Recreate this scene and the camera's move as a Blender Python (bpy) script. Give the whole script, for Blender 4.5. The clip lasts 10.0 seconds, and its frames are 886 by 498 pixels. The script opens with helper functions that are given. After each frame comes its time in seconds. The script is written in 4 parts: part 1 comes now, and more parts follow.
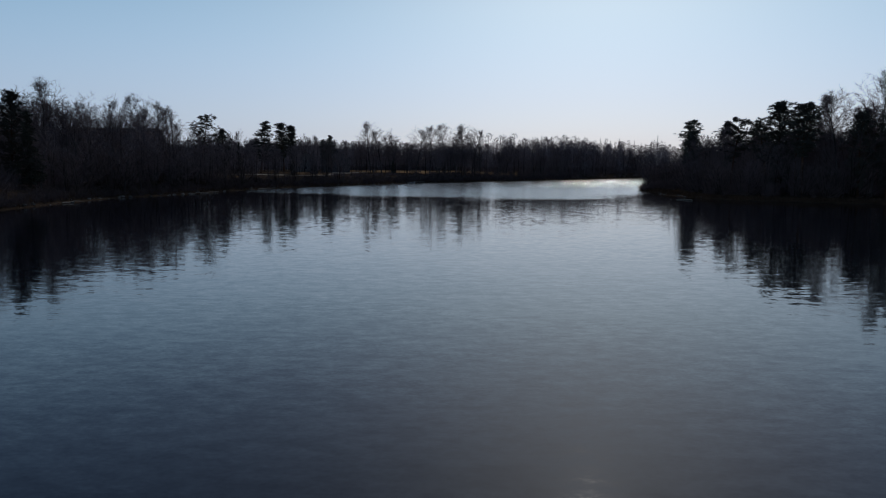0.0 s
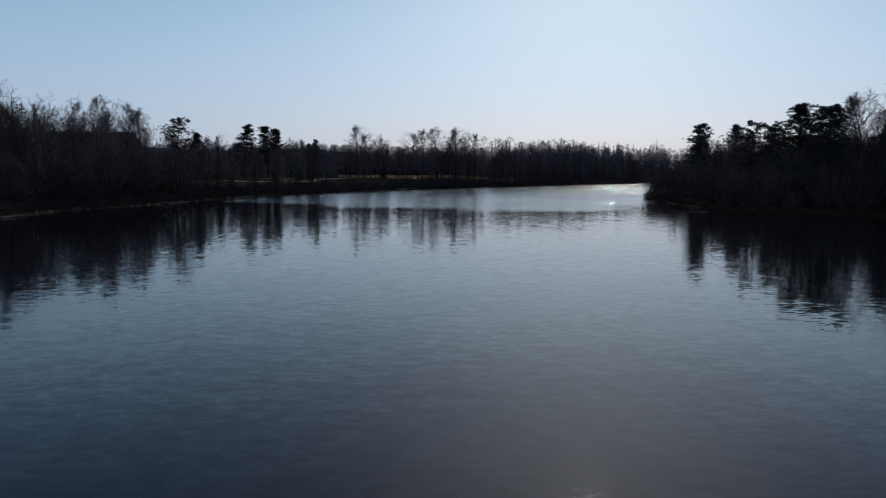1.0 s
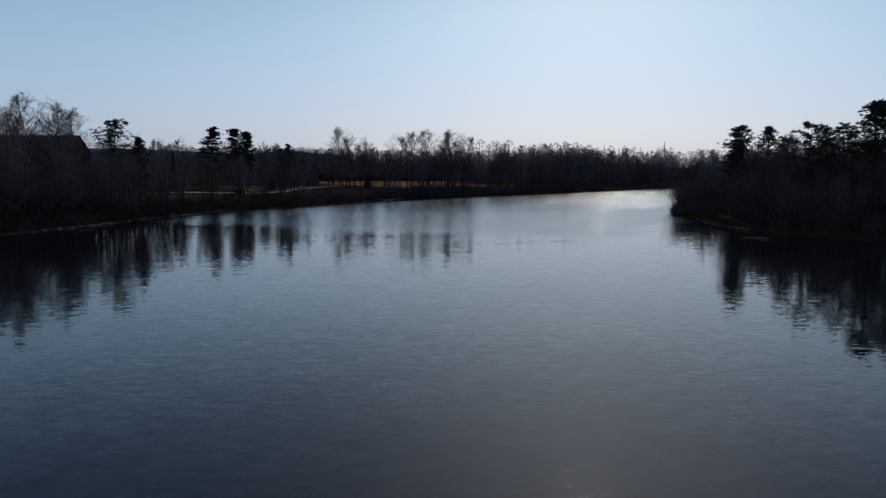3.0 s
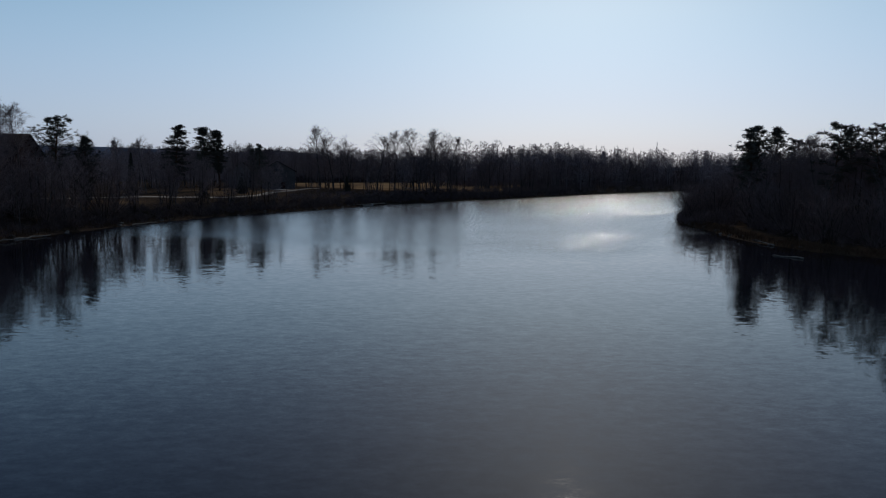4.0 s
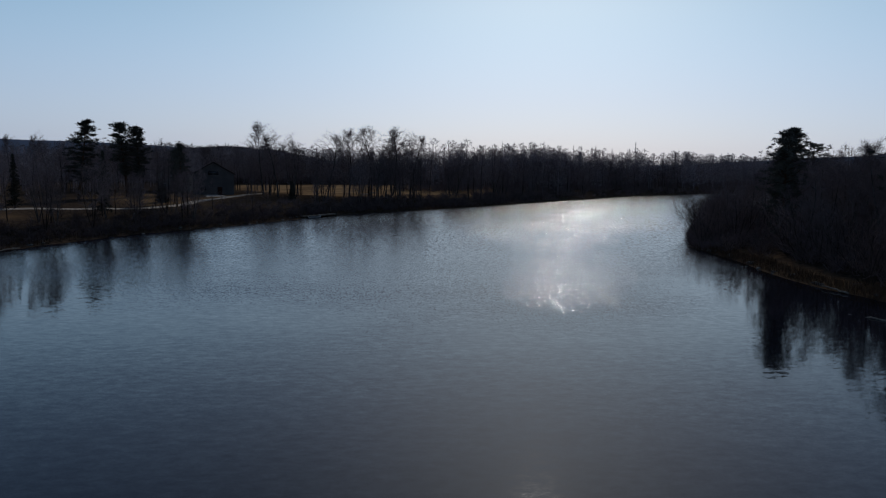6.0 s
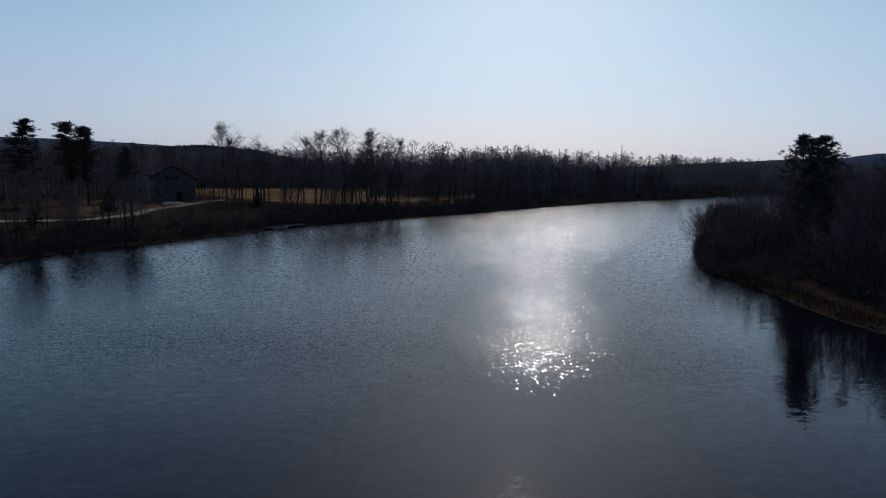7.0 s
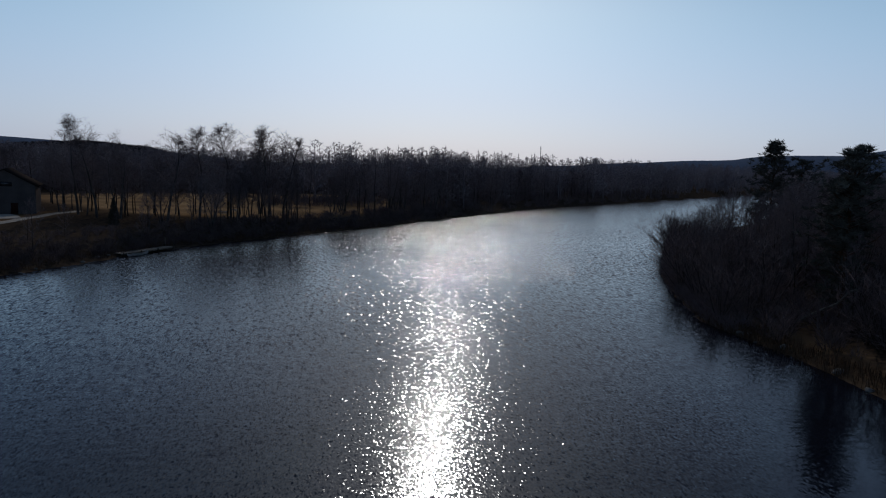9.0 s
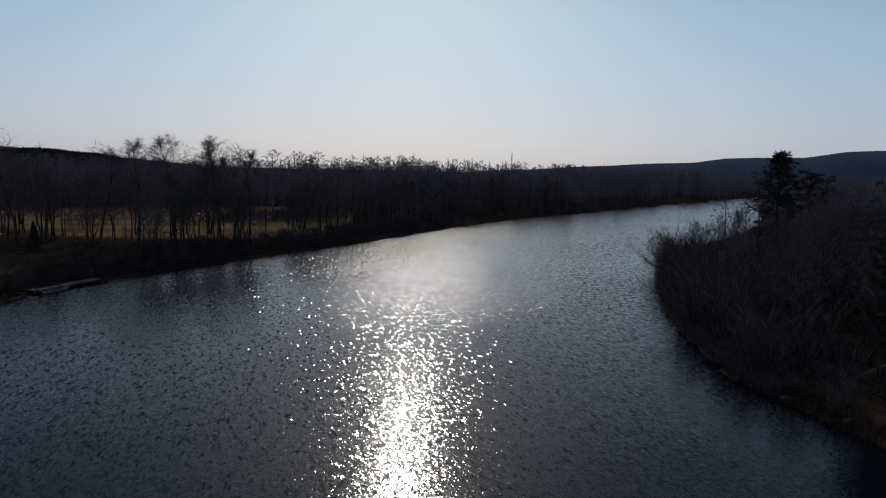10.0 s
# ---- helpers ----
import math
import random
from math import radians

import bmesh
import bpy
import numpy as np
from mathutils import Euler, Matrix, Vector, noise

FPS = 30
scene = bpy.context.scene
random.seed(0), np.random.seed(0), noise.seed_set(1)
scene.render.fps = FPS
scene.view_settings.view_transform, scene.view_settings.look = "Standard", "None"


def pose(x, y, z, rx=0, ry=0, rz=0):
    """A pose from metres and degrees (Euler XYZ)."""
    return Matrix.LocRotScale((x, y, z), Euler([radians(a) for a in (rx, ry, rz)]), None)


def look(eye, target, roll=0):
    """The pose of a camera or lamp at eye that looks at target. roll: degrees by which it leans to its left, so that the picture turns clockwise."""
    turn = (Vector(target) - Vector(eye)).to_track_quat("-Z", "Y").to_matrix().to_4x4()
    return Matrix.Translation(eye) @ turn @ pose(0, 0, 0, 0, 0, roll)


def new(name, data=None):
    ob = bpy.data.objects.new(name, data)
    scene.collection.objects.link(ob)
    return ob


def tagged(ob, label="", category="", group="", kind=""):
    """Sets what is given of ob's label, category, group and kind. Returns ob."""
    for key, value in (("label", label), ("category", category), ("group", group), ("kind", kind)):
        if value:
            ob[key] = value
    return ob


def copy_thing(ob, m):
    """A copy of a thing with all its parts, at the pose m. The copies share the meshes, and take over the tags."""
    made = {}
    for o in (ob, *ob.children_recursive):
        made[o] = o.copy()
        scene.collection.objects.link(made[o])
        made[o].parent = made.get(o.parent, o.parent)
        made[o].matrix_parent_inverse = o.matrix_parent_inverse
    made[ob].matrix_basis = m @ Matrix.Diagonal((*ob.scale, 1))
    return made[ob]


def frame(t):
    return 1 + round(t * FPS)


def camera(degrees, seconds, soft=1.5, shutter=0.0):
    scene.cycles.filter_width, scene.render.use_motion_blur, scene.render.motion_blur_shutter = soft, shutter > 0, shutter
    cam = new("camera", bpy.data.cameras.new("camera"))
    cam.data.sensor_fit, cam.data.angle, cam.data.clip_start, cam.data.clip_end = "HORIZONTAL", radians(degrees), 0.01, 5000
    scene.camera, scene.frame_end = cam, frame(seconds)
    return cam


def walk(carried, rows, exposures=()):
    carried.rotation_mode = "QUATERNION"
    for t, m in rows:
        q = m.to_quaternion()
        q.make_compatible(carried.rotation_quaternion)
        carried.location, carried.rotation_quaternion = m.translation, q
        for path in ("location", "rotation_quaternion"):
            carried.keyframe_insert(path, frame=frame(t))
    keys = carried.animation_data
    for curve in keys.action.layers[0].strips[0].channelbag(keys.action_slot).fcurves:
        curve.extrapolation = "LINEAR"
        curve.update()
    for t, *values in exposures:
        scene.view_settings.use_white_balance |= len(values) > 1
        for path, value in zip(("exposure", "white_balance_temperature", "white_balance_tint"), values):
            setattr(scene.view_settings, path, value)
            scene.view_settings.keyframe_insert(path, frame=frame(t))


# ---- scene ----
cam = camera(63.7, 10.0, soft=1.1)
PATH = [
    (0, (0.938, 3.302, 6.395), (0.929, 5.288, 6.159), 0.4),
    (0.5, (1.098, 9.278, 6.759), (1.099, 11.264, 6.525), 0.4),
    (1, (1.659, 15.815, 7.369), (1.664, 17.801, 7.14), 0.4),
    (1.5, (2.341, 22.547, 7.698), (2.347, 24.534, 7.471), 0.4),
    (2, (2.588, 29.22, 8.187), (2.598, 31.207, 7.963), 0.3),
    (3.5, (3.245, 50.012, 9.56), (3.27, 51.999, 9.334), 0.4),
    (4, (3.616, 57.17, 9.96), (3.669, 59.157, 9.733), 0.5),
    (4.5, (4.474, 64.268, 10.447), (4.545, 66.253, 10.217), 0.6),
    (5, (4.921, 71.068, 10.901), (5.012, 73.052, 10.667), 0.6),
    (5.5, (5.405, 77.936, 11.335), (5.522, 79.919, 11.1), 0.7),
    (7, (7.096, 99.235, 13.272), (7.294, 101.211, 13.036), 1.2),
    (7.5, (7.356, 106.115, 13.962), (7.598, 108.086, 13.726), 1.3),
    (8, (7.534, 113.293, 14.319), (7.848, 115.254, 14.083), 1.5),
    (8.5, (8.471, 120.219, 14.729), (8.858, 122.167, 14.492), 1.6),
    (9, (9.761, 126.707, 14.781), (10.212, 128.642, 14.547), 1.7),
    (9.5, (10.949, 134.102, 15.009), (11.426, 136.031, 14.783), 1.3),
    (10, (12.504, 140.43, 16.572), (13.042, 142.344, 16.351), 1.3),
]
EXPOSURES = [(0.0, -0.66, 6500, 11), (7.0, -0.68, 6450, 11), (9.0, -0.73, 6350, 11), (10.0, -0.78, 6850, 10)]
walk(cam, [(t, look(eye, target, roll)) for t, eye, target, roll in PATH], EXPOSURES)

# ---- light ----
SUN_AZ, SUN_EL = radians(12.2), radians(30.5)
world = bpy.data.worlds.new("sky")
scene.world = world
world.use_nodes = True
wn = world.node_tree.nodes
sky = wn.new("ShaderNodeTexSky")
sky.sky_type, sky.sun_disc = "NISHITA", False
sky.sun_elevation, sky.sun_rotation = SUN_EL, SUN_AZ
sky.air_density, sky.dust_density, sky.ozone_density = 1.15, 1.2, 5.0
wn["Background"].inputs["Strength"].default_value = 0.0615
# a milky haze that lies low over the land and thins out towards the zenith; it dims the sky behind it near the horizon
def by_height(stops):
    ramp = wn.new("ShaderNodeValToRGB")
    ramp.color_ramp.interpolation = "B_SPLINE" if len(stops) > 4 else "LINEAR"
    while len(ramp.color_ramp.elements) < len(stops):
        ramp.color_ramp.elements.new(0.5)
    for e, (z, c) in zip(ramp.color_ramp.elements, stops):
        e.position, e.color = z, (*c, 1)
    world.node_tree.links.new(upward.outputs["Z"], ramp.inputs[0])
    return ramp.outputs[0]


def sky_mix(blend, a, b):
    x = wn.new("ShaderNodeMix")
    x.data_type, x.blend_type = "RGBA", blend
    x.inputs["Factor"].default_value = 1.0
    for v, k in ((a, "A"), (b, "B")):
        if isinstance(v, tuple):
            x.inputs[k].default_value = (*v, 1)
        else:
            world.node_tree.links.new(v, x.inputs[k])
    return x.outputs["Result"]


sky_place, upward = wn.new("ShaderNodeTexCoord"), wn.new("ShaderNodeSeparateXYZ")
world.node_tree.links.new(sky_place.outputs["Generated"], upward.inputs[0])
dimmed = sky_mix("MULTIPLY", sky.outputs[0], by_height([(0.0, (0.70, 0.75, 0.90)), (0.09, (0.82, 0.84, 0.94)), (0.2, (0.97, 1.0, 0.98))]))
haze = sky_mix("MULTIPLY", by_height([(0.0, (0.89, 0.89, 0.95)), (0.09, (0.88, 0.87, 0.88)), (0.2, (0.55, 0.76, 0.78)), (0.32, (0.16, 0.23, 0.33)), (0.5, (0.03, 0.05, 0.09)), (1.0, (0.03, 0.05, 0.08))]), (7.0, 9.0, 12.0))
world.node_tree.links.new(sky_mix("ADD", dimmed, haze), wn["Background"].inputs["Color"])
sun = new("sun", bpy.data.lights.new("sun", "SUN"))
sun.data.energy, sun.data.angle, sun.data.color = 2.0, radians(0.55), (1.0, 0.95, 0.88)
sun.matrix_world = look((math.sin(SUN_AZ) * math.cos(SUN_EL) * 100, math.cos(SUN_AZ) * math.cos(SUN_EL) * 100, math.sin(SUN_EL) * 100), (0, 0, 0))


# ---- materials ----
def material(name, dark, light, scale=2.0, rough=0.9, bump=0.3, fine=12.0, vary=0.25, stretch=(1, 1, 1)):
    """Two colours mixed by coarse and fine noise, a little different on each object, with a fine relief."""
    m = bpy.data.materials.new(name)
    m.use_nodes = True
    n, link = m.node_tree.nodes, m.node_tree.links.new
    bsdf = n["Principled BSDF"]
    co = n.new("ShaderNodeTexCoord")
    mp = n.new("ShaderNodeMapping")
    mp.inputs["Scale"].default_value = stretch
    link(co.outputs["Object"], mp.inputs["Vector"])
    big, small = n.new("ShaderNodeTexNoise"), n.new("ShaderNodeTexNoise")
    big.inputs["Scale"].default_value, small.inputs["Scale"].default_value = scale, scale * fine
    big.inputs["Detail"].default_value, small.inputs["Detail"].default_value = 4, 5
    for t in (big, small):
        link(mp.outputs[0], t.inputs["Vector"])
    mix = n.new("ShaderNodeMath")
    mix.operation = "MULTIPLY_ADD"
    mix.inputs[1].default_value = 0.45
    link(small.outputs["Fac"], mix.inputs[0])
    half = n.new("ShaderNodeMath")
    half.operation = "MULTIPLY"
    half.inputs[1].default_value = 0.55
    link(big.outputs["Fac"], half.inputs[0])
    link(half.outputs[0], mix.inputs[2])
    ramp = n.new("ShaderNodeValToRGB")
    ramp.color_ramp.elements[0].position, ramp.color_ramp.elements[1].position = 0.36, 0.64
    ramp.color_ramp.elements[0].color, ramp.color_ramp.elements[1].color = (*dark, 1), (*light, 1)
    link(mix.outputs[0], ramp.inputs[0])
    info, hsv, span = n.new("ShaderNodeObjectInfo"), n.new("ShaderNodeHueSaturation"), n.new("ShaderNodeMapRange")
    span.inputs["To Min"].default_value, span.inputs["To Max"].default_value = 1 - vary, 1 + vary
    link(info.outputs["Random"], span.inputs["Value"])
    link(span.outputs[0], hsv.inputs["Value"])
    link(ramp.outputs[0], hsv.inputs["Color"])
    link(hsv.outputs[0], bsdf.inputs["Base Color"])
    bsdf.inputs["Roughness"].default_value = rough
    bsdf.inputs["Specular IOR Level"].default_value = 0.0
    if bump:
        b = n.new("ShaderNodeBump")
        b.inputs["Strength"].default_value, b.inputs["Distance"].default_value = bump, 0.05
        link(small.outputs["Fac"], b.inputs["Height"])
        link(b.outputs[0], bsdf.inputs["Normal"])
    return m


BARK = material("birch_bark", (0.035, 0.03, 0.028), (0.11, 0.10, 0.095), 1.5, stretch=(1, 1, 0.4))
DARK_BARK = material("dark_bark", (0.022, 0.018, 0.015), (0.06, 0.048, 0.04), 2.0, stretch=(1, 1, 0.2))
PINE_BARK = material("pine_bark", (0.035, 0.02, 0.014), (0.11, 0.06, 0.035), 1.5, stretch=(1, 1, 0.25))
TWIG = material("bare_twigs", (0.10, 0.078, 0.081), (0.18, 0.144, 0.143), 0.6, bump=0)
WILLOW_TWIG = material("willow_twigs", (0.082, 0.060, 0.061), (0.15, 0.113, 0.108), 0.6, bump=0)
PINE_NEEDLES = material("pine_needles", (0.050, 0.049, 0.043), (0.10, 0.095, 0.08), 0.7, 0.7, bump=0)
SPRUCE_NEEDLES = material("spruce_needles", (0.030, 0.030, 0.025), (0.065, 0.062, 0.048), 0.7, 0.7, bump=0)
# twigs lightened in their base colour for the haze over the far woods
HAZED_TWIG = material("hazed_woods_twigs", (0.14, 0.115, 0.122), (0.24, 0.20, 0.206), 0.05, bump=0)
REED = material("dry_reed", (0.05, 0.031, 0.021), (0.11, 0.068, 0.044), 0.5, bump=0)
GRAVEL = material("gravel", (0.20, 0.17, 0.14), (0.48, 0.42, 0.35), 0.35, bump=0.5)
DRIFTWOOD = material("weathered_wood", (0.09, 0.08, 0.07), (0.22, 0.20, 0.175), 3.0, stretch=(1, 1, 0.2))
STONE = material("grey_stone", (0.05, 0.047, 0.044), (0.17, 0.16, 0.148), 1.2)


def ground_material():
    m = bpy.data.materials.new("meadow_and_woodland_floor")
    m.use_nodes = True
    n, link = m.node_tree.nodes, m.node_tree.links.new
    bsdf = n["Principled BSDF"]
    at = n.new("ShaderNodeAttribute")
    at.attribute_name = "cover"
    geo = n.new("ShaderNodeNewGeometry")
    big, small = n.new("ShaderNodeTexNoise"), n.new("ShaderNodeTexNoise")
    big.inputs["Scale"].default_value, big.inputs["Detail"].default_value = 0.07, 6
    small.inputs["Scale"].default_value, small.inputs["Detail"].default_value = 1.4, 6
    link(geo.outputs["Position"], big.inputs["Vector"])
    link(geo.outputs["Position"], small.inputs["Vector"])

    def ramp(src, a, b, lo=0.35, hi=0.65):
        r = n.new("ShaderNodeValToRGB")
        r.color_ramp.elements[0].position, r.color_ramp.elements[1].position = lo, hi
        r.color_ramp.elements[0].color, r.color_ramp.elements[1].color = (*a, 1), (*b, 1)
        link(src, r.inputs[0])
        return r.outputs[0]

    def mixed(fac, a, b):
        x = n.new("ShaderNodeMix")
        x.data_type = "RGBA"
        link(fac, x.inputs["Factor"])
        link(a, x.inputs["A"])
        link(b, x.inputs["B"])
        return x.outputs["Result"]

    litter = ramp(small.outputs["Fac"], (0.024, 0.018, 0.015), (0.065, 0.047, 0.033))
    straw = ramp(big.outputs["Fac"], (0.23, 0.135, 0.07), (0.38, 0.245, 0.13))
    green = ramp(small.outputs["Fac"], (0.065, 0.045, 0.026), (0.14, 0.095, 0.05))
    grass = mixed(ramp(small.outputs["Fac"], (0, 0, 0), (1, 1, 1), 0.3, 0.75), straw, green)
    link(mixed(at.outputs["Fac"], litter, grass), bsdf.inputs["Base Color"])
    bsdf.inputs["Roughness"].default_value = 0.95
    bsdf.inputs["Specular IOR Level"].default_value = 0.0
    b = n.new("ShaderNodeBump")
    b.inputs["Strength"].default_value, b.inputs["Distance"].default_value = 0.6, 0.15
    link(small.outputs["Fac"], b.inputs["Height"])
    link(b.outputs[0], bsdf.inputs["Normal"])
    return m


def water_material():
    """Dark river water: almost still near the start, ruffled by the wind further up the reach."""
    m = bpy.data.materials.new("river_water")
    m.use_nodes = True
    n, link = m.node_tree.nodes, m.node_tree.links.new
    bsdf = n["Principled BSDF"]
    bsdf.inputs["Base Color"].default_value = (0.0045, 0.0055, 0.010, 1)
    bsdf.inputs["Roughness"].default_value = 0.03
    bsdf.inputs["IOR"].default_value = 1.345
    bsdf.inputs["Specular Tint"].default_value = (0.86, 0.92, 1.0, 1)
    geo = n.new("ShaderNodeNewGeometry")

    def math_node(op, a, b, c=None):
        x = n.new("ShaderNodeMath")
        x.operation = op
        for i, v in enumerate((a, b, c)):
            if v is None:
                continue
            if isinstance(v, (int, float)):
                x.inputs[i].default_value = v
            else:
                link(v, x.inputs[i])
        return x.outputs[0]

    def waves(scale, stretch, turn, detail=2.0):
        mp, t = n.new("ShaderNodeMapping"), n.new("ShaderNodeTexNoise")
        mp.inputs["Scale"].default_value = stretch
        mp.inputs["Rotation"].default_value = (0, 0, radians(turn))
        link(geo.outputs["Position"], mp.inputs["Vector"])
        link(mp.outputs[0], t.inputs["Vector"])
        t.inputs["Scale"].default_value, t.inputs["Detail"].default_value = scale, detail
        return t.outputs["Fac"]

    sep = n.new("ShaderNodeSeparateXYZ")
    link(geo.outputs["Position"], sep.inputs[0])
    edge = math_node("MULTIPLY_ADD", waves(0.03, (1, 1, 1), 0, 3.0), 40.0, -20.0)
    along = math_node("ADD", math_node("MULTIPLY_ADD", math_node("MAXIMUM", math_node("SUBTRACT", sep.outputs["X"], 24.0), 0.0), -1.3, math_node("MULTIPLY_ADD", math_node("MAXIMUM", math_node("SUBTRACT", 6.0, sep.outputs["X"]), 0.0), -0.4, sep.outputs["Y"])), edge)
    wind = n.new("ShaderNodeMapRange")
    wind.interpolation_type = "SMOOTHSTEP"
    for k, v in (("From Min", 128.0), ("From Max", 150.0), ("To Min", 0.0), ("To Max", 1.0)):
        wind.inputs[k].default_value = v
    link(along, wind.inputs["Value"])
    patch = n.new("ShaderNodeMapRange")
    patch.interpolation_type = "SMOOTHSTEP"
    for k, v in (("From Min", 0.35), ("From Max", 0.65), ("To Min", 0.8), ("To Max", 1.0)):
        patch.inputs[k].default_value = v
    link(waves(0.022, (1, 1.6, 1), 20, 3.0), patch.inputs["Value"])
    reach = n.new("ShaderNodeMapRange")
    for k, v in (("From Min", 150.0), ("From Max", 280.0), ("To Min", 0.8), ("To Max", 1.1)):
        reach.inputs[k].default_value = v
    link(along, reach.inputs["Value"])
    ruffle = math_node("MULTIPLY", math_node("MULTIPLY", wind.outputs[0], reach.outputs[0]), patch.outputs[0])
    link(math_node("MULTIPLY_ADD", ruffle, 0.07, 0.05), bsdf.inputs["Roughness"])
    # slopes of the ripples: coarse, middle and fine, added up
    def slopes(scale, stretch, turn, kx, ky, crests=False):
        mp, t = n.new("ShaderNodeMapping"), n.new("ShaderNodeTexNoise")
        mp.inputs["Scale"].default_value = stretch
        mp.inputs["Rotation"].default_value = (0, 0, radians(turn))
        link(geo.outputs["Position"], mp.inputs["Vector"])
        link(mp.outputs[0], t.inputs["Vector"])
        t.inputs["Scale"].default_value, t.inputs["Detail"].default_value = scale, 1.0
        c = n.new("ShaderNodeSeparateColor")
        link(t.outputs["Color"], c.inputs[0])
        out = []
        for k, v in ((0, kx), (1, ky)):
            d = math_node("SUBTRACT", c.outputs[k], 0.5)
            s = math_node("MULTIPLY", d, v)
            if crests and k:
                # the wind drives the ripples down the reach: their steep side faces downstream
                s = math_node("MULTIPLY", math_node("ABSOLUTE", s, None), -1.0)
            out.append(s)
        return out

    gust, still, roll = slopes(1.6, (0.8, 1.3, 1), 10, *RUFFLE, True), slopes(2.2, (0.6, 1.2, 1), -6, *CALM), slopes(0.33, (0.5, 1.5, 1), 14, *SWELL)
    shiver = slopes(10.0, (0.7, 1.2, 1), 5, *SHIVER)
    # the ripples grow longer up the reach
    near, far = slopes(8.5, (1.0, 0.42, 1), 0, *FINE, True), slopes(2.8, (1.3, 0.4, 1), 4, *LONG, True)
    grown = n.new("ShaderNodeMapRange")
    for k, v in (("From Min", 160.0), ("From Max", 222.0), ("To Min", 0.0), ("To Max", 1.0)):
        grown.inputs[k].default_value = v
    link(sep.outputs["Y"], grown.inputs["Value"])
    # steep little facets in small groups, with smoother water between them
    def groups(scale, stretch, lo, hi, least, most):
        x = n.new("ShaderNodeMapRange")
        x.interpolation_type = "SMOOTHSTEP"
        for k, v in (("From Min", lo), ("From Max", hi), ("To Min", least), ("To Max", most)):
            x.inputs[k].default_value = v
        link(waves(scale, stretch, 8, 2.0), x.inputs["Value"])
        return x.outputs[0]

    fine = [math_node("ADD", math_node("MULTIPLY", math_node("MULTIPLY", near[k], groups(5.0, (1.0, 0.38, 1), 0.46, 0.66, 0.36, 1.15)), math_node("SUBTRACT", 1.03, grown.outputs[0])),
                      math_node("MULTIPLY", math_node("MULTIPLY", far[k], groups(1.7, (1.2, 0.4, 1), 0.46, 0.62, 0.3, 1.2)), grown.outputs[0])) for k in range(2)]
    tilt = []
    for k in range(2):
        rough = math_node("ADD", gust[k], fine[k])
        if k == 0:
            # the wind blows slantwise across the reach
            rough = math_node("ADD", rough, math_node("MULTIPLY", math_node("ADD", gust[1], fine[1]), 0.35))
        windy = math_node("MULTIPLY", rough, ruffle)
        tilt.append(math_node("ADD", windy, math_node("ADD", shiver[k], math_node("ADD", still[k], roll[k]))))
    lean = n.new("ShaderNodeCombineXYZ")
    link(tilt[0], lean.inputs[0])
    link(tilt[1], lean.inputs[1])
    lean.inputs[2].default_value = 1.0
    norm = n.new("ShaderNodeVectorMath")
    norm.operation = "NORMALIZE"
    link(lean.outputs[0], norm.inputs[0])
    link(norm.outputs[0], bsdf.inputs["Normal"])
    return m


RUFFLE, FINE, LONG = (0.08, 0.09), (0.9, 1.15), (1.45, 1.5)
CALM, SHIVER, SWELL = (0.02, 0.055), (0.02, 0.045), (0.005, 0.010)
GROUND, WATER = ground_material(), water_material()
# the blue of the distance haze is mixed into the far hills' colour
FAR_HILL = material("far_hill_hazed_blue", (0.060, 0.078, 0.115), (0.082, 0.105, 0.15), 0.004, bump=0, vary=0.02)
NEAR_HILL = material("wooded_ridge", (0.010, 0.010, 0.012), (0.022, 0.020, 0.024), 0.02, bump=0, vary=0.02)


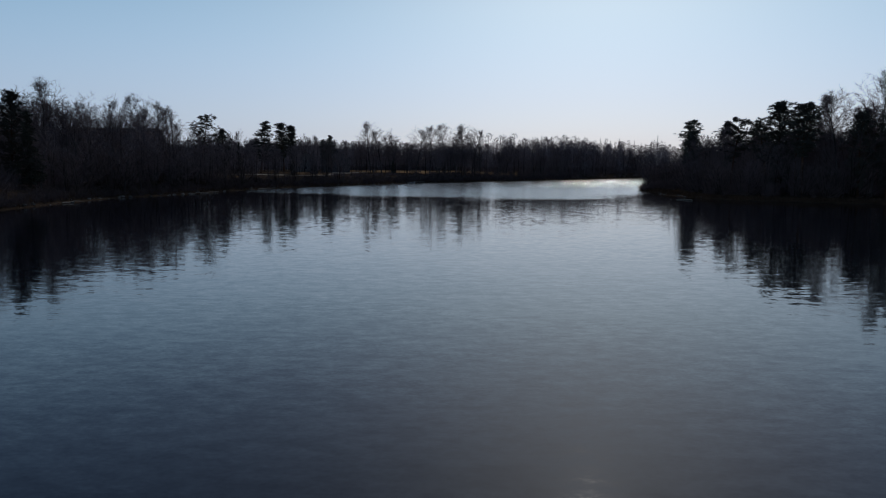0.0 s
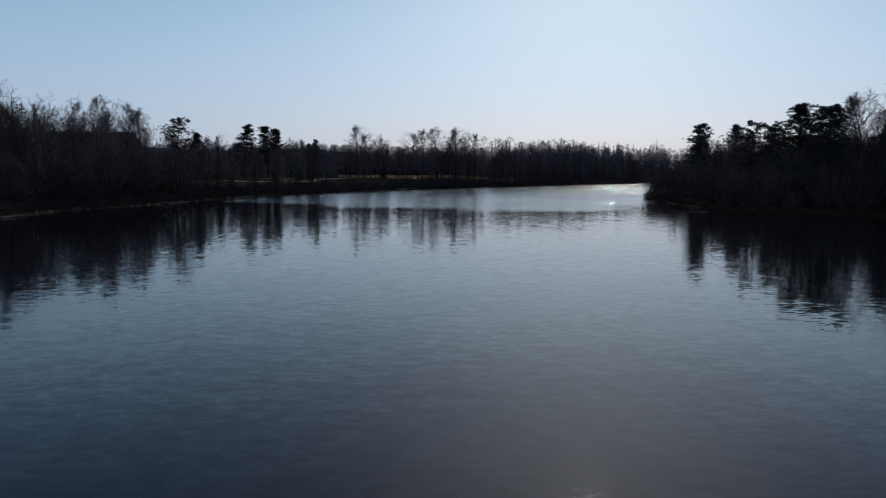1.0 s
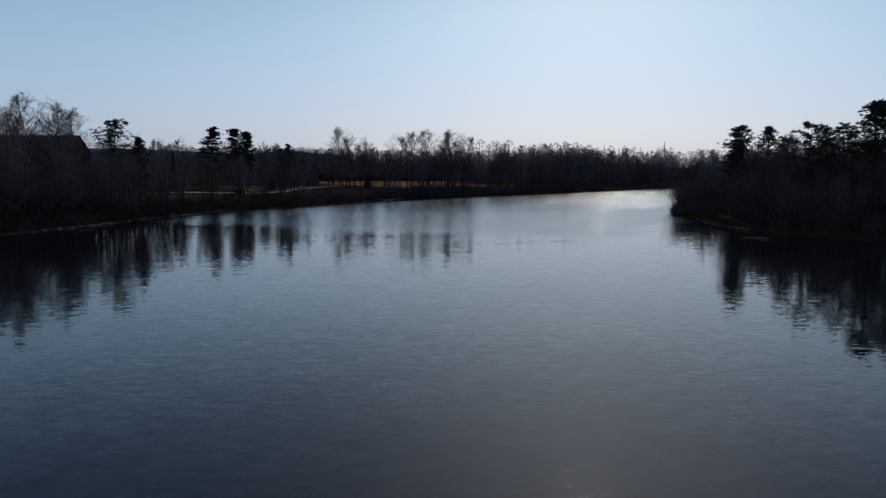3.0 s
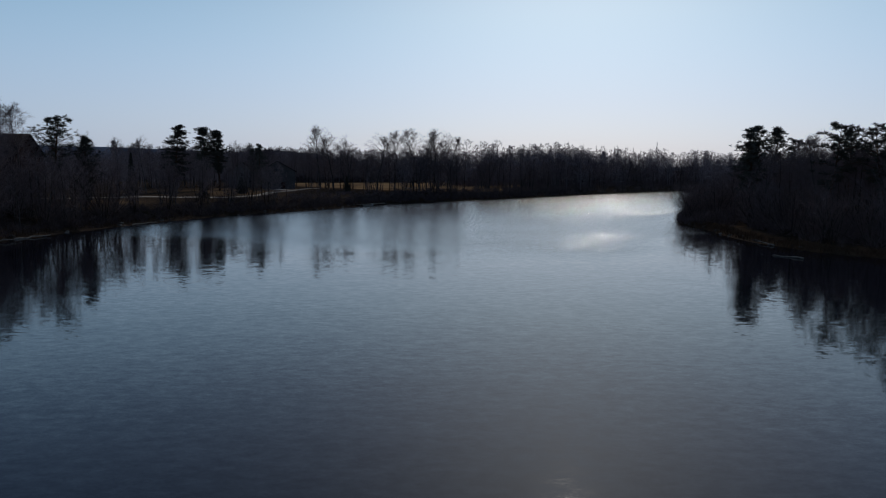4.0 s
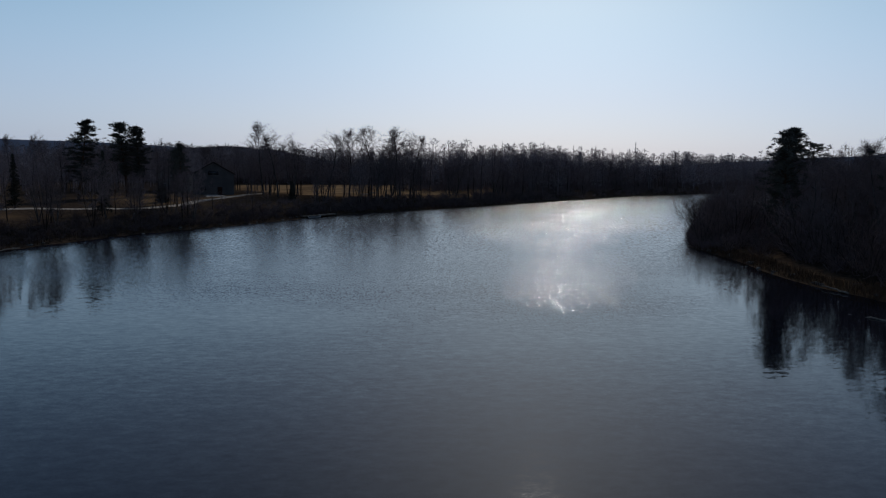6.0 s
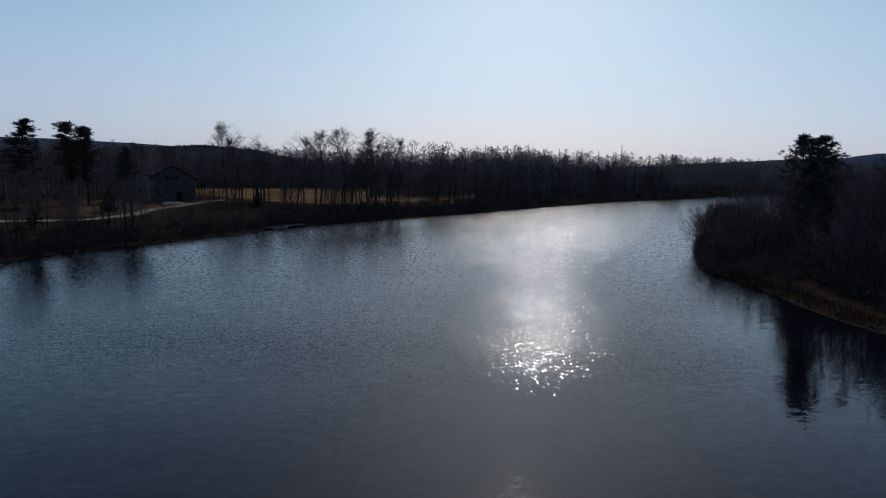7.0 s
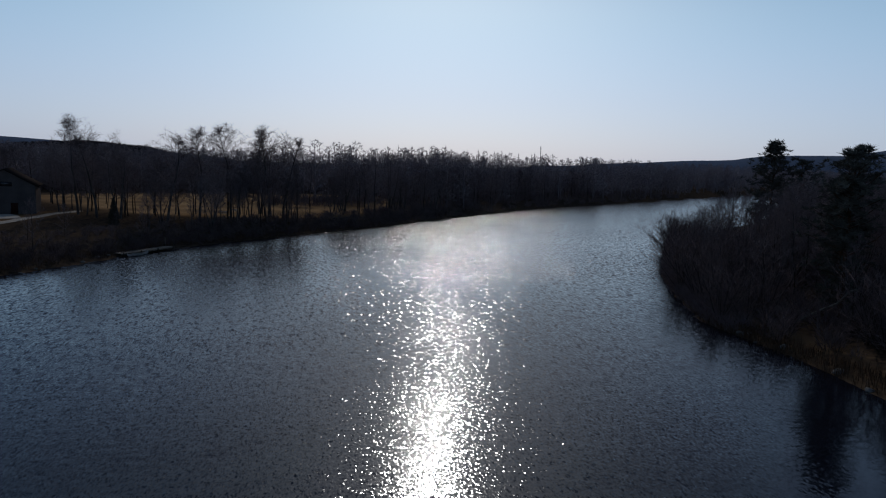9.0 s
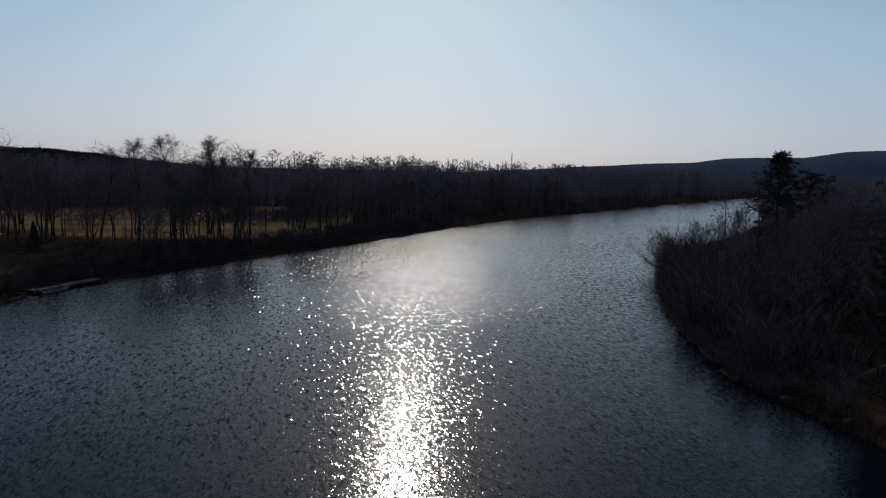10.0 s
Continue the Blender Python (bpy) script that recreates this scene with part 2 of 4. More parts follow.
# ---- meshes ----
class Shape:
    """Triangles gathered from tubes, leaves and boxes, made into one mesh at the end."""

    def __init__(self):
        self.v, self.f, self.n = [], [], 0

    def add(self, verts, faces):
        self.v.append(np.asarray(verts, float).reshape(-1, 3))
        self.f.append(np.asarray(faces, int).reshape(-1, 3) + self.n)
        self.n += len(self.v[-1])

    def arrays(self):
        return np.concatenate(self.v), np.concatenate(self.f)

    def tube(self, pts, radii, sides=3):
        pts = np.asarray(pts, float)
        way = pts[-1] - pts[0]
        way /= np.linalg.norm(way) + 1e-9
        a = np.cross(way, (0, 0, 1) if abs(way[2]) < 0.9 else (1, 0, 0))
        a /= np.linalg.norm(a)
        b = np.cross(way, a)
        ang = np.arange(sides) * 2 * math.pi / sides
        ring = np.outer(np.cos(ang), a) + np.outer(np.sin(ang), b)
        verts = (pts[:, None, :] + ring[None] * np.asarray(radii, float)[:, None, None]).reshape(-1, 3)
        faces = []
        for k in range(len(pts) - 1):
            for i in range(sides):
                p, q = k * sides + i, k * sides + (i + 1) % sides
                faces += [(p, q, q + sides), (p, q + sides, p + sides)]
        self.add(verts, faces)

    def spike(self, a, b, r):
        """A tapered twig from a to b: a slim three-sided cone."""
        d = b - a
        x = np.cross(d, (0.3, 0.5, 0.8))
        x *= r / (np.linalg.norm(x) + 1e-9)
        y = np.cross(d, x)
        y *= r / (np.linalg.norm(y) + 1e-9)
        self.add((a + x, a - 0.5 * x + 0.87 * y, a - 0.5 * x - 0.87 * y, b), ((0, 1, 3), (1, 2, 3), (2, 0, 3)))

    def box(self, lo, hi):
        (a, b, c), (d, e, f) = lo, hi
        v = [(a, b, c), (d, b, c), (d, e, c), (a, e, c), (a, b, f), (d, b, f), (d, e, f), (a, e, f)]
        q = [(0, 3, 2, 1), (4, 5, 6, 7), (0, 1, 5, 4), (1, 2, 6, 5), (2, 3, 7, 6), (3, 0, 4, 7)]
        self.add(v, [t for w in q for t in ((w[0], w[1], w[2]), (w[0], w[2], w[3]))])

    def poly(self, pts):
        self.add(pts, [(0, i, i + 1) for i in range(1, len(pts) - 1)])

    def mesh(self, name, mat):
        v, f = self.arrays()
        return mesh_of(name, v, f, mat)


def mesh_of(name, v, f, mat):
    me = bpy.data.meshes.new(name)
    me.vertices.add(len(v))
    me.vertices.foreach_set("co", np.ascontiguousarray(v, dtype=np.float32).ravel())
    me.loops.add(3 * len(f))
    me.loops.foreach_set("vertex_index", np.ascontiguousarray(f, dtype=np.int32).ravel())
    me.polygons.add(len(f))
    me.polygons.foreach_set("loop_start", np.arange(0, 3 * len(f), 3, dtype=np.int32))
    me.update(calc_edges=True)
    me.materials.append(mat)
    return me


def part(name, shape, mat, parent, label=""):
    ob = new(name, shape if isinstance(shape, bpy.types.Mesh) else shape.mesh(name, mat))
    ob.parent = parent
    return tagged(ob, label) if label else ob


# ---- the river's two banks, the ground and the water ----
OUTER = [(-66, -400), (-60, -60), (-58, 60), (-57, 98), (-58.5, 112), (-58.5, 130), (-54, 141.5), (-51, 152), (-45, 178), (-36.5, 200), (-24, 219),
         (-15, 234), (-7, 249), (11, 269), (17, 275), (37, 296), (50, 313), (93, 362), (108, 377), (156, 416), (185, 443), (258, 508), (300, 540), (397, 615), (560, 720), (800, 850)]
INNER = [(150, -400), (140, 20), (118, 100), (84, 124), (66, 131), (56, 137.5), (51, 145), (49.5, 158), (50.5, 172), (51, 188), (57, 204), (64, 219), (82, 249),
         (110, 280), (150, 315), (240, 395), (350, 485), (500, 590), (820, 760)]


def distance(p, line):
    """How far each of the points p lies from a line of points, and the nearest place along the line."""
    line = np.asarray(line, float)
    best = np.full(len(p), 1e9)
    for a, b in zip(line[:-1], line[1:]):
        ab = b - a
        t = np.clip(((p - a) @ ab) / (ab @ ab), 0, 1)
        best = np.minimum(best, np.hypot(*(p - a - t[:, None] * ab).T))
    return best


def inside(p, ring):
    ring = np.asarray(ring, float)
    hit = np.zeros(len(p), bool)
    for (ax, ay), (bx, by) in zip(ring, np.roll(ring, -1, 0)):
        if ay == by:
            continue
        cross = (ay > p[:, 1]) != (by > p[:, 1])
        hit ^= cross & (p[:, 0] < (bx - ax) * (p[:, 1] - ay) / (by - ay) + ax)
    return hit


RIVER = OUTER + INNER[::-1]


def bumps(p, size):
    x, y = p[:, 0] / size, p[:, 1] / size
    return (np.sin(x * 1.7 + 0.6 * np.sin(y * 1.3)) + np.sin(y * 2.1 + 0.8 * np.sin(x * 0.9 + 1)) + 0.5 * np.sin(3.7 * x + 2.9 * y)) / 2.5


def heights(p):
    """The ground's height at the points p."""
    p = np.asarray(p, float)
    do, di, wet = distance(p, OUTER), distance(p, INNER), inside(p, RIVER)
    left = do < di
    edge = np.minimum(do, di)
    step = lambda a, b: (lambda u: u * u * (3 - 2 * u))(np.clip((edge - a) / (b - a), 0, 1))
    south = np.clip((190 - p[:, 1]) / 60, 0, 1)
    outer = 0.35 * step(0, 0.8) + 2.1 * step(0.5, 9) + 0.5 * step(9, 30) + south * 3.0 * step(8, 40)
    inner = 0.25 * step(0, 0.8) + 0.5 * step(0.6, 6) + 0.8 * step(6, 35)
    dry = np.where(left, outer, inner) + bumps(p, 9) * 0.16 * step(1, 8) + bumps(p, 2.3) * 0.05 * step(0.3, 4)
    return np.where(wet, -0.05 - 1.6 * step(0, 9), dry)


def level(x, y):
    return float(heights([(x, y)])[0])


FIELD = [(-34, 300), (-20, 282), (0, 277), (18, 283), (32, 300), (48, 322), (62, 340), (64, 368), (26, 388), (-12, 380), (-46, 372), (-60, 340)]
LAWN = [(-66, 254), (-56, 246), (-46, 228), (-37, 234), (-33, 262), (-28, 286), (-40, 290), (-58, 282)]
YARD = [(-66, 200), (-58, 190), (-52, 194), (-52, 204), (-60, 212)]
XS = np.concatenate([-np.geomspace(4600, 135, 26), np.arange(-132, 322, 2.2), np.geomspace(325, 4600, 24)])
YS = np.concatenate([-np.geomspace(1500, 20, 14), np.arange(-10, 90, 8), np.arange(92, 420, 2.2), np.geomspace(423, 4800, 40)])


def build_ground():
    gx, gy = np.meshgrid(XS, YS)
    p = np.stack([gx.ravel(), gy.ravel()], 1)
    z = heights(p)
    nx, ny = len(XS), len(YS)
    i = (np.arange(ny - 1)[:, None] * nx + np.arange(nx - 1)[None]).ravel()
    f = np.concatenate([np.stack([i, i + 1, i + nx + 1], 1), np.stack([i, i + nx + 1, i + nx], 1)])
    me = mesh_of("ground", np.column_stack([p, z]), f, GROUND)
    cover = np.zeros(len(p))
    for ring, most in ((FIELD, 1.0), (LAWN, 0.55), (YARD, 0.6)):
        soft = np.clip(distance(p, ring + ring[:1]) / 4.0, 0, 1)
        cover = np.maximum(cover, most * np.where(inside(p, ring), 0.1 + 0.9 * soft, 0.1 - 0.1 * soft))
    cover *= np.clip(0.8 + 0.5 * bumps(p, 5.0), 0.25, 1.0)
    strip = (distance(p, INNER) < 4.5) & (p[:, 1] > 118) & (p[:, 1] < 200) & ~inside(p, RIVER)
    cover = np.maximum(cover, np.where(strip, 0.22, 0))
    me.attributes.new("cover", "FLOAT", "POINT").data.foreach_set("value", cover.astype(np.float32))
    me.shade_smooth()
    tagged(new("ground", me), "brown leaf litter, dry straw meadow and earth banks", "ground", kind="structure")


def build_water():
    s = Shape()
    s.poly([(-700, -420, 0), (900, -420, 0), (900, 900, 0), (-700, 900, 0)])
    tagged(new("water", s.mesh("water", WATER)), "dark river water, calm then ruffled by wind", "river", kind="structure")


def hill(name, mat, azimuths, crest, dist, depth, label, tooth=0.02):
    """A long ridge: its crest is given in degrees above the horizon at some bearings."""
    n, rows = 900, 7
    az = np.linspace(azimuths[0], azimuths[-1], n)
    top = np.interp(az, azimuths, crest)
    u = np.arange(n)
    top = top + 0.03 * np.sin(u * 0.055) * np.sin(u * 0.013 + 1) + np.random.RandomState(3).uniform(0, tooth, n)
    v = []
    for k in range(rows):
        f = math.sin(math.pi * k / (rows - 1)) if k else 0.0
        d = dist + depth * (k / (rows - 1) - 0.5)
        h = np.maximum(0, np.tan(np.radians(top if k == rows // 2 else np.interp(az, azimuths, crest))) * dist + 12) * f
        v.append(np.stack([d * np.sin(np.radians(az)), d * np.cos(np.radians(az)), h + 1], 1))
    i = (np.arange(rows - 1)[:, None] * n + np.arange(n - 1)[None]).ravel()
    f = np.concatenate([np.stack([i, i + 1, i + n + 1], 1), np.stack([i, i + n + 1, i + n], 1)])
    me = mesh_of(name, np.concatenate(v), f, mat)
    me.shade_smooth()
    tagged(new(name, me), label, "hill", kind="structure")


build_ground()
build_water()
hill("backdrop", FAR_HILL, (-60, -38, -30, -25, -20, -15, -9, -3), (1.0, 1.3, 1.28, 1.22, 1.12, 0.95, 0.5, 0.0), 3900, 900, "distant wooded hills with blue haze in their colour")
hill("backdrop", FAR_HILL, (18, 22, 26, 28, 31.5, 34, 36, 38, 41, 43.5, 48, 56, 68), (0.0, 0.25, 0.52, 0.63, 0.9, 0.98, 1.28, 1.4, 1.42, 1.84, 2.0, 2.1, 1.8), 4100, 900, "distant wooded hills with blue haze in their colour")
hill("backdrop", NEAR_HILL, (-28, -21, -17, -14, -11, -8, -5.5, -4), (0.0, 0.05, 0.35, 0.74, 0.94, 0.72, 0.25, 0.0), 950, 260, "dark wooded ridge behind the meadow", 0.12)


# ---- trees ----
def unit(v):
    return v / (np.linalg.norm(v) + 1e-9)


def tilted(axis, angle, spin):
    """A direction that leans by angle from axis, turned about it by spin."""
    a = unit(np.cross(axis, (0, 0, 1) if abs(axis[2]) < 0.95 else (1, 0, 0)))
    b = np.cross(axis, a)
    return unit(axis * math.cos(angle) + (a * math.cos(spin) + b * math.sin(spin)) * math.sin(angle))


def along(pts, f):
    f = min(max(f, 0), 0.999) * (len(pts) - 1)
    k = int(f)
    return pts[k] + (pts[k + 1] - pts[k]) * (f - k)


def bent(start, way, length, lift, parts, rng, wobble=0.06):
    """A branch that starts in direction way and bends up (lift above 0) or droops."""
    pts, d = [np.asarray(start, float)], np.array(way, float)
    for _ in range(parts):
        d = unit(d + np.array((0, 0, lift / parts)) + np.array([rng.gauss(0, wobble) for _ in range(3)]))
        pts.append(pts[-1] + d * length / parts)
    return pts


def slivers(shape, starts, ends, width, rng):
    """Many fine twigs or needles, each a slim blade from start to end."""
    a, b = np.asarray(starts), np.asarray(ends)
    side = np.cross(b - a, rng.normal(size=a.shape))
    side *= (width / 2) / (np.linalg.norm(side, axis=1)[:, None] + 1e-9)
    n = len(a)
    shape.add(np.stack([a - side, a + side, b], 1).reshape(-1, 3), np.arange(3 * n).reshape(n, 3))


def bare_tree(seed, tall, spread, first, limbs, droop, fork=False, subs=7, twigs=14, thick=1.0, sides=5):
    """A leafless broadleaf tree: the stem, and a rounded crown of rising limbs, branches and a haze of fine twigs."""
    rng, spray = random.Random(seed), np.random.RandomState(seed)
    stem, crown = Shape(), Shape()
    low = tall * first * 0.85

    def room(p):
        """Over 1 outside the crown's egg-shaped outline."""
        u = (p[2] - low) / (tall - low)
        if u <= 0 or u >= 1:
            return 2.0
        return math.hypot(p[0], p[1]) / (tall * spread * math.sin(math.pi * u ** 0.85) ** 0.6 + 0.05)

    stems = [(np.zeros(3), np.array((0, 0, 1.0)), tall, 1.0)]
    if fork:
        stems = [(np.array((0.12 * math.cos(a), 0.12 * math.sin(a), 0)), unit(np.array((0.17 * math.cos(a), 0.17 * math.sin(a), 1))), tall * h, 0.75) for a, h in ((0.4, 1.0), (2.6, 0.93), (4.6, 0.84))]
    starts, ends = [], []
    for base, way, height, girth in stems:
        pts = bent(base, way, height * 0.9, 0.2, 8, rng, 0.05)
        r0 = tall * 0.0105 * girth
        stem.tube([base - (0, 0, 0.4), *pts], [r0 * 1.25] + [r0 * (1 - 0.95 * k / 8) ** 0.9 for k in range(9)], sides)
        count = max(5, int(limbs * (0.5 if fork else 1)))
        for i in range(count):
            f = first + (0.96 - first) * ((i + rng.random()) / count) ** 0.85
            u = (f - first) / (1 - first)
            p = along(pts, f)
            az = i * 2.4 + rng.uniform(-0.5, 0.5)
            lean = radians(58 - 36 * u + rng.uniform(-9, 9))
            d = np.array((math.cos(az) * math.sin(lean), math.sin(az) * math.sin(lean), math.cos(lean)))
            length = tall * 0.06
            while length < tall * 0.6 and room(p + d * length) < 1:
                length += 0.25
            length *= rng.uniform(0.72, 1.0)
            limb = bent(p, d, length, 0.3, 3, rng, 0.09)
            r1 = max(0.02, r0 * 0.36 * (1 - f) + 0.012) * thick
            crown.tube(limb, [r1 * (1 - 0.75 * k / 3) for k in range(4)], 3)
            for j in range(subs):
                g = 0.2 + 0.8 * (j + rng.random()) / subs
                axis = unit(limb[min(3, int(g * 3) + 1)] - limb[min(2, int(g * 3))])
                q = along(limb, g)
                way2 = unit(tilted(axis, radians(rng.uniform(18, 64)), rng.uniform(0, 6.28)) + np.array((0, 0, 0.12)))
                reach = max(0.5, length * rng.uniform(0.22, 0.42) * (1.15 - 0.4 * g))
                end = q + way2 * reach
                if room(end) > 1.05:
                    end = q + way2 * reach * 0.5
                crown.spike(q, end, r1 * 0.5)
                for _ in range(twigs):
                    t = tilted(way2, radians(rng.uniform(8, 78)), rng.uniform(0, 6.28))
                    t = unit(t + np.array((0, 0, 0.15 - droop * rng.random())))
                    a = q + (end - q) * rng.uniform(0.15, 1.0)
                    starts.append(a)
                    ends.append(a + t * rng.uniform(0.4, 1.05) * (tall / 17))
    slivers(crown, starts, ends, 0.027 * thick, spray)
    return stem, crown


def needle_clump(shape, c, size, spray, count, up=0.5, slim=0.2):
    """A tuft of needle sprays that point outwards and up from c."""
    d = spray.normal(size=(count, 3)) * (1, 1, 0.7) + (0, 0, up)
    d /= np.linalg.norm(d, axis=1)[:, None] + 1e-9
    a = c + d * size * spray.uniform(0.0, 0.35, (count, 1))
    slivers(shape, a, a + d * size * spray.uniform(0.55, 1.0, (count, 1)), size * slim, spray)


def pine_tree(seed, tall, crown_from, spread, limbs=40, clumps=10, needles=20, flat=0.5, peak=0.55, blunt=0.75):
    """A Scots pine: a long stem and an uneven crown of boughs that end in flat pads of needle tufts, with gaps between."""
    rng, spray = random.Random(seed), np.random.RandomState(seed)
    stem, crown = Shape(), Shape()
    pts = bent((0, 0, 0), (rng.uniform(-0.02, 0.02), rng.uniform(-0.02, 0.02), 1), tall * 0.96, 0.1, 9, rng, 0.02)
    r0 = tall * 0.0125
    stem.tube([np.array((0, 0, -0.4)), *pts], [r0 * 1.25] + [r0 * (1 - 0.9 * k / 9) for k in range(10)], 7)
    for i in range(limbs):
        f = crown_from + (0.99 - crown_from) * (i + rng.random()) / limbs
        u = (f - crown_from) / (1 - crown_from)
        bell = (u / peak) ** 0.7 if u < peak else ((1 - u) / (1 - peak)) ** blunt
        length = spread * tall * (0.16 + 0.84 * bell) * rng.choice((0.55, 0.85, 1.0, 1.1)) * rng.uniform(0.85, 1.1)
        az = i * 2.4 + rng.uniform(-0.8, 0.8)
        lean = radians(92 - 48 * u + rng.uniform(-12, 12))
        limb = bent(along(pts, f), (math.cos(az) * math.sin(lean), math.sin(az) * math.sin(lean), math.cos(lean)), length, flat, 4, rng, 0.14)
        stem.tube(limb, [r0 * 0.26 * (1.15 - 0.7 * k / 4) * (1.1 - 0.6 * u) for k in range(5)], 4)
        for j in range(clumps):
            g = 0.3 + 0.7 * (j + rng.random()) / clumps
            c = along(limb, g) + np.array((rng.gauss(0, 1), rng.gauss(0, 1), rng.gauss(0.1, 0.3))) * (0.12 + length * 0.13)
            needle_clump(crown, c, tall * rng.uniform(0.020, 0.034), spray, needles)
    return stem, crown


def spruce_tree(seed, tall, spread, bottom=0.06, boughs=150, sprays=14):
    """A spruce: drooping boughs all round the stem, hung with flat sprays."""
    rng, spray = random.Random(seed), np.random.RandomState(seed)
    stem, crown = Shape(), Shape()
    stem.tube([(0, 0, -0.4), (0, 0, tall * 0.5), (0, 0, tall)], [tall * 0.013, tall * 0.008, 0.02], 6)
    for i in range(boughs):
        f = bottom + (0.99 - bottom) * (i + rng.random()) / boughs
        length = spread * tall * (1 - f) ** 0.75 * rng.uniform(0.5, 1.2) + 0.12
        az = i * 2.4 + rng.uniform(-0.5, 0.5)
        limb = bent((0, 0, tall * f), (math.cos(az), math.sin(az), rng.uniform(-0.1, 0.3)), length, -0.4, 3, rng, 0.08)
        stem.tube(limb, [0.035, 0.028, 0.02, 0.01], 3)
        for j in range(4):
            needle_clump(crown, along(limb, 0.15 + 0.85 * (j + rng.random()) / 4), 0.25 + length * 0.17, spray, sprays, -0.5, 0.24)
    return stem, crown


def shrub(seed, tall, stems, width, subs=7, twigs=8, thick=1.0):
    """A leafless willow or alder bush with many arching stems and a haze of fine twigs."""
    rng, spray = random.Random(seed), np.random.RandomState(seed)
    wood, crown = Shape(), Shape()
    starts, ends = [], []
    for i in range(stems):
        az = i * 2.4 + rng.uniform(-0.4, 0.4)
        lean = radians(rng.uniform(4, 38) * width)
        base = np.array((math.cos(az) * 0.35 * rng.random(), math.sin(az) * 0.35 * rng.random(), -0.2))
        height = tall * rng.uniform(0.7, 1.0)
        limb = bent(base, (math.cos(az) * math.sin(lean), math.sin(az) * math.sin(lean), math.cos(lean)), height, 0.05, 5, rng, 0.08)
        r = 0.005 * tall * rng.uniform(0.7, 1.2) + 0.01
        wood.tube(limb, [r * (1 - 0.8 * k / 5) for k in range(6)], 4)
        for j in range(subs):
            g = 0.15 + 0.83 * (j + rng.random()) / subs
            sub = bent(along(limb, g), tilted(unit(limb[-1] - limb[0]), radians(rng.uniform(20, 60)), rng.uniform(0, 6.28)), height * rng.uniform(0.16, 0.32), 0.2, 2, rng, 0.1)
            crown.spike(sub[0], sub[-1], r * 0.45)
            for _ in range(twigs):
                q = along(sub, rng.uniform(0.1, 1.0))
                d = tilted(unit(sub[-1] - sub[0]), radians(rng.uniform(12, 60)), rng.uniform(0, 6.28))
                starts.append(q)
                ends.append(q + unit(d + np.array((0, 0, 0.15))) * height * rng.uniform(0.07, 0.17))
    slivers(crown, starts, ends, 0.026 * thick, spray)
    return wood, crown


def tree_thing(name, label, category, parts, group=""):
    """A tree as an Empty at its foot with its stem, boughs and crown under it."""
    root = tagged(new(name), label, category, group)
    root["tall"] = 0.0
    top = 0.0
    for part_name, shape, mat in parts:
        part(part_name, shape, mat, root)
        top = max(top, shape.arrays()[0][:, 2].max())
    root["tall"] = float(top)
    return root


used = set()


def plant(kind, x, y, top=None, tall=None, turn=0.0, wide=1.0, label="", group=""):
    """Sets a tree of the kind with its foot on the ground at x, y: its top at that height, or so tall."""
    src = KINDS[kind]
    z = level(x, y)
    s = ((top - z) if tall is None else tall) / src["tall"]
    m = pose(x, y, z - 0.02, 0, 0, turn) @ Matrix.Diagonal((s * wide, s * wide, s, 1))
    if kind in used:
        ob = copy_thing(src, pose(0, 0, 0))
    else:
        used.add(kind)
        ob = src
    ob.matrix_basis = m
    return tagged(ob, label, group=group)


def broadleaf(label, mat, *args, name="birch_tree", **kw):
    stem, crown = bare_tree(*args, **kw)
    return tree_thing(name, label, "tree", [("trunk", stem, mat), ("crown", crown, TWIG)])


def conifer(label, name, shapes, bark, needles):
    stem, crown = shapes
    return tree_thing(name, label, "tree", [("trunk", stem, bark), ("crown", crown, needles)])


def bush(label, name, mat, *args, **kw):
    wood, crown = shrub(*args, **kw)
    return tree_thing(name, label, "shrub", [("stem_clump", wood, DARK_BARK), ("crown", crown, mat)])


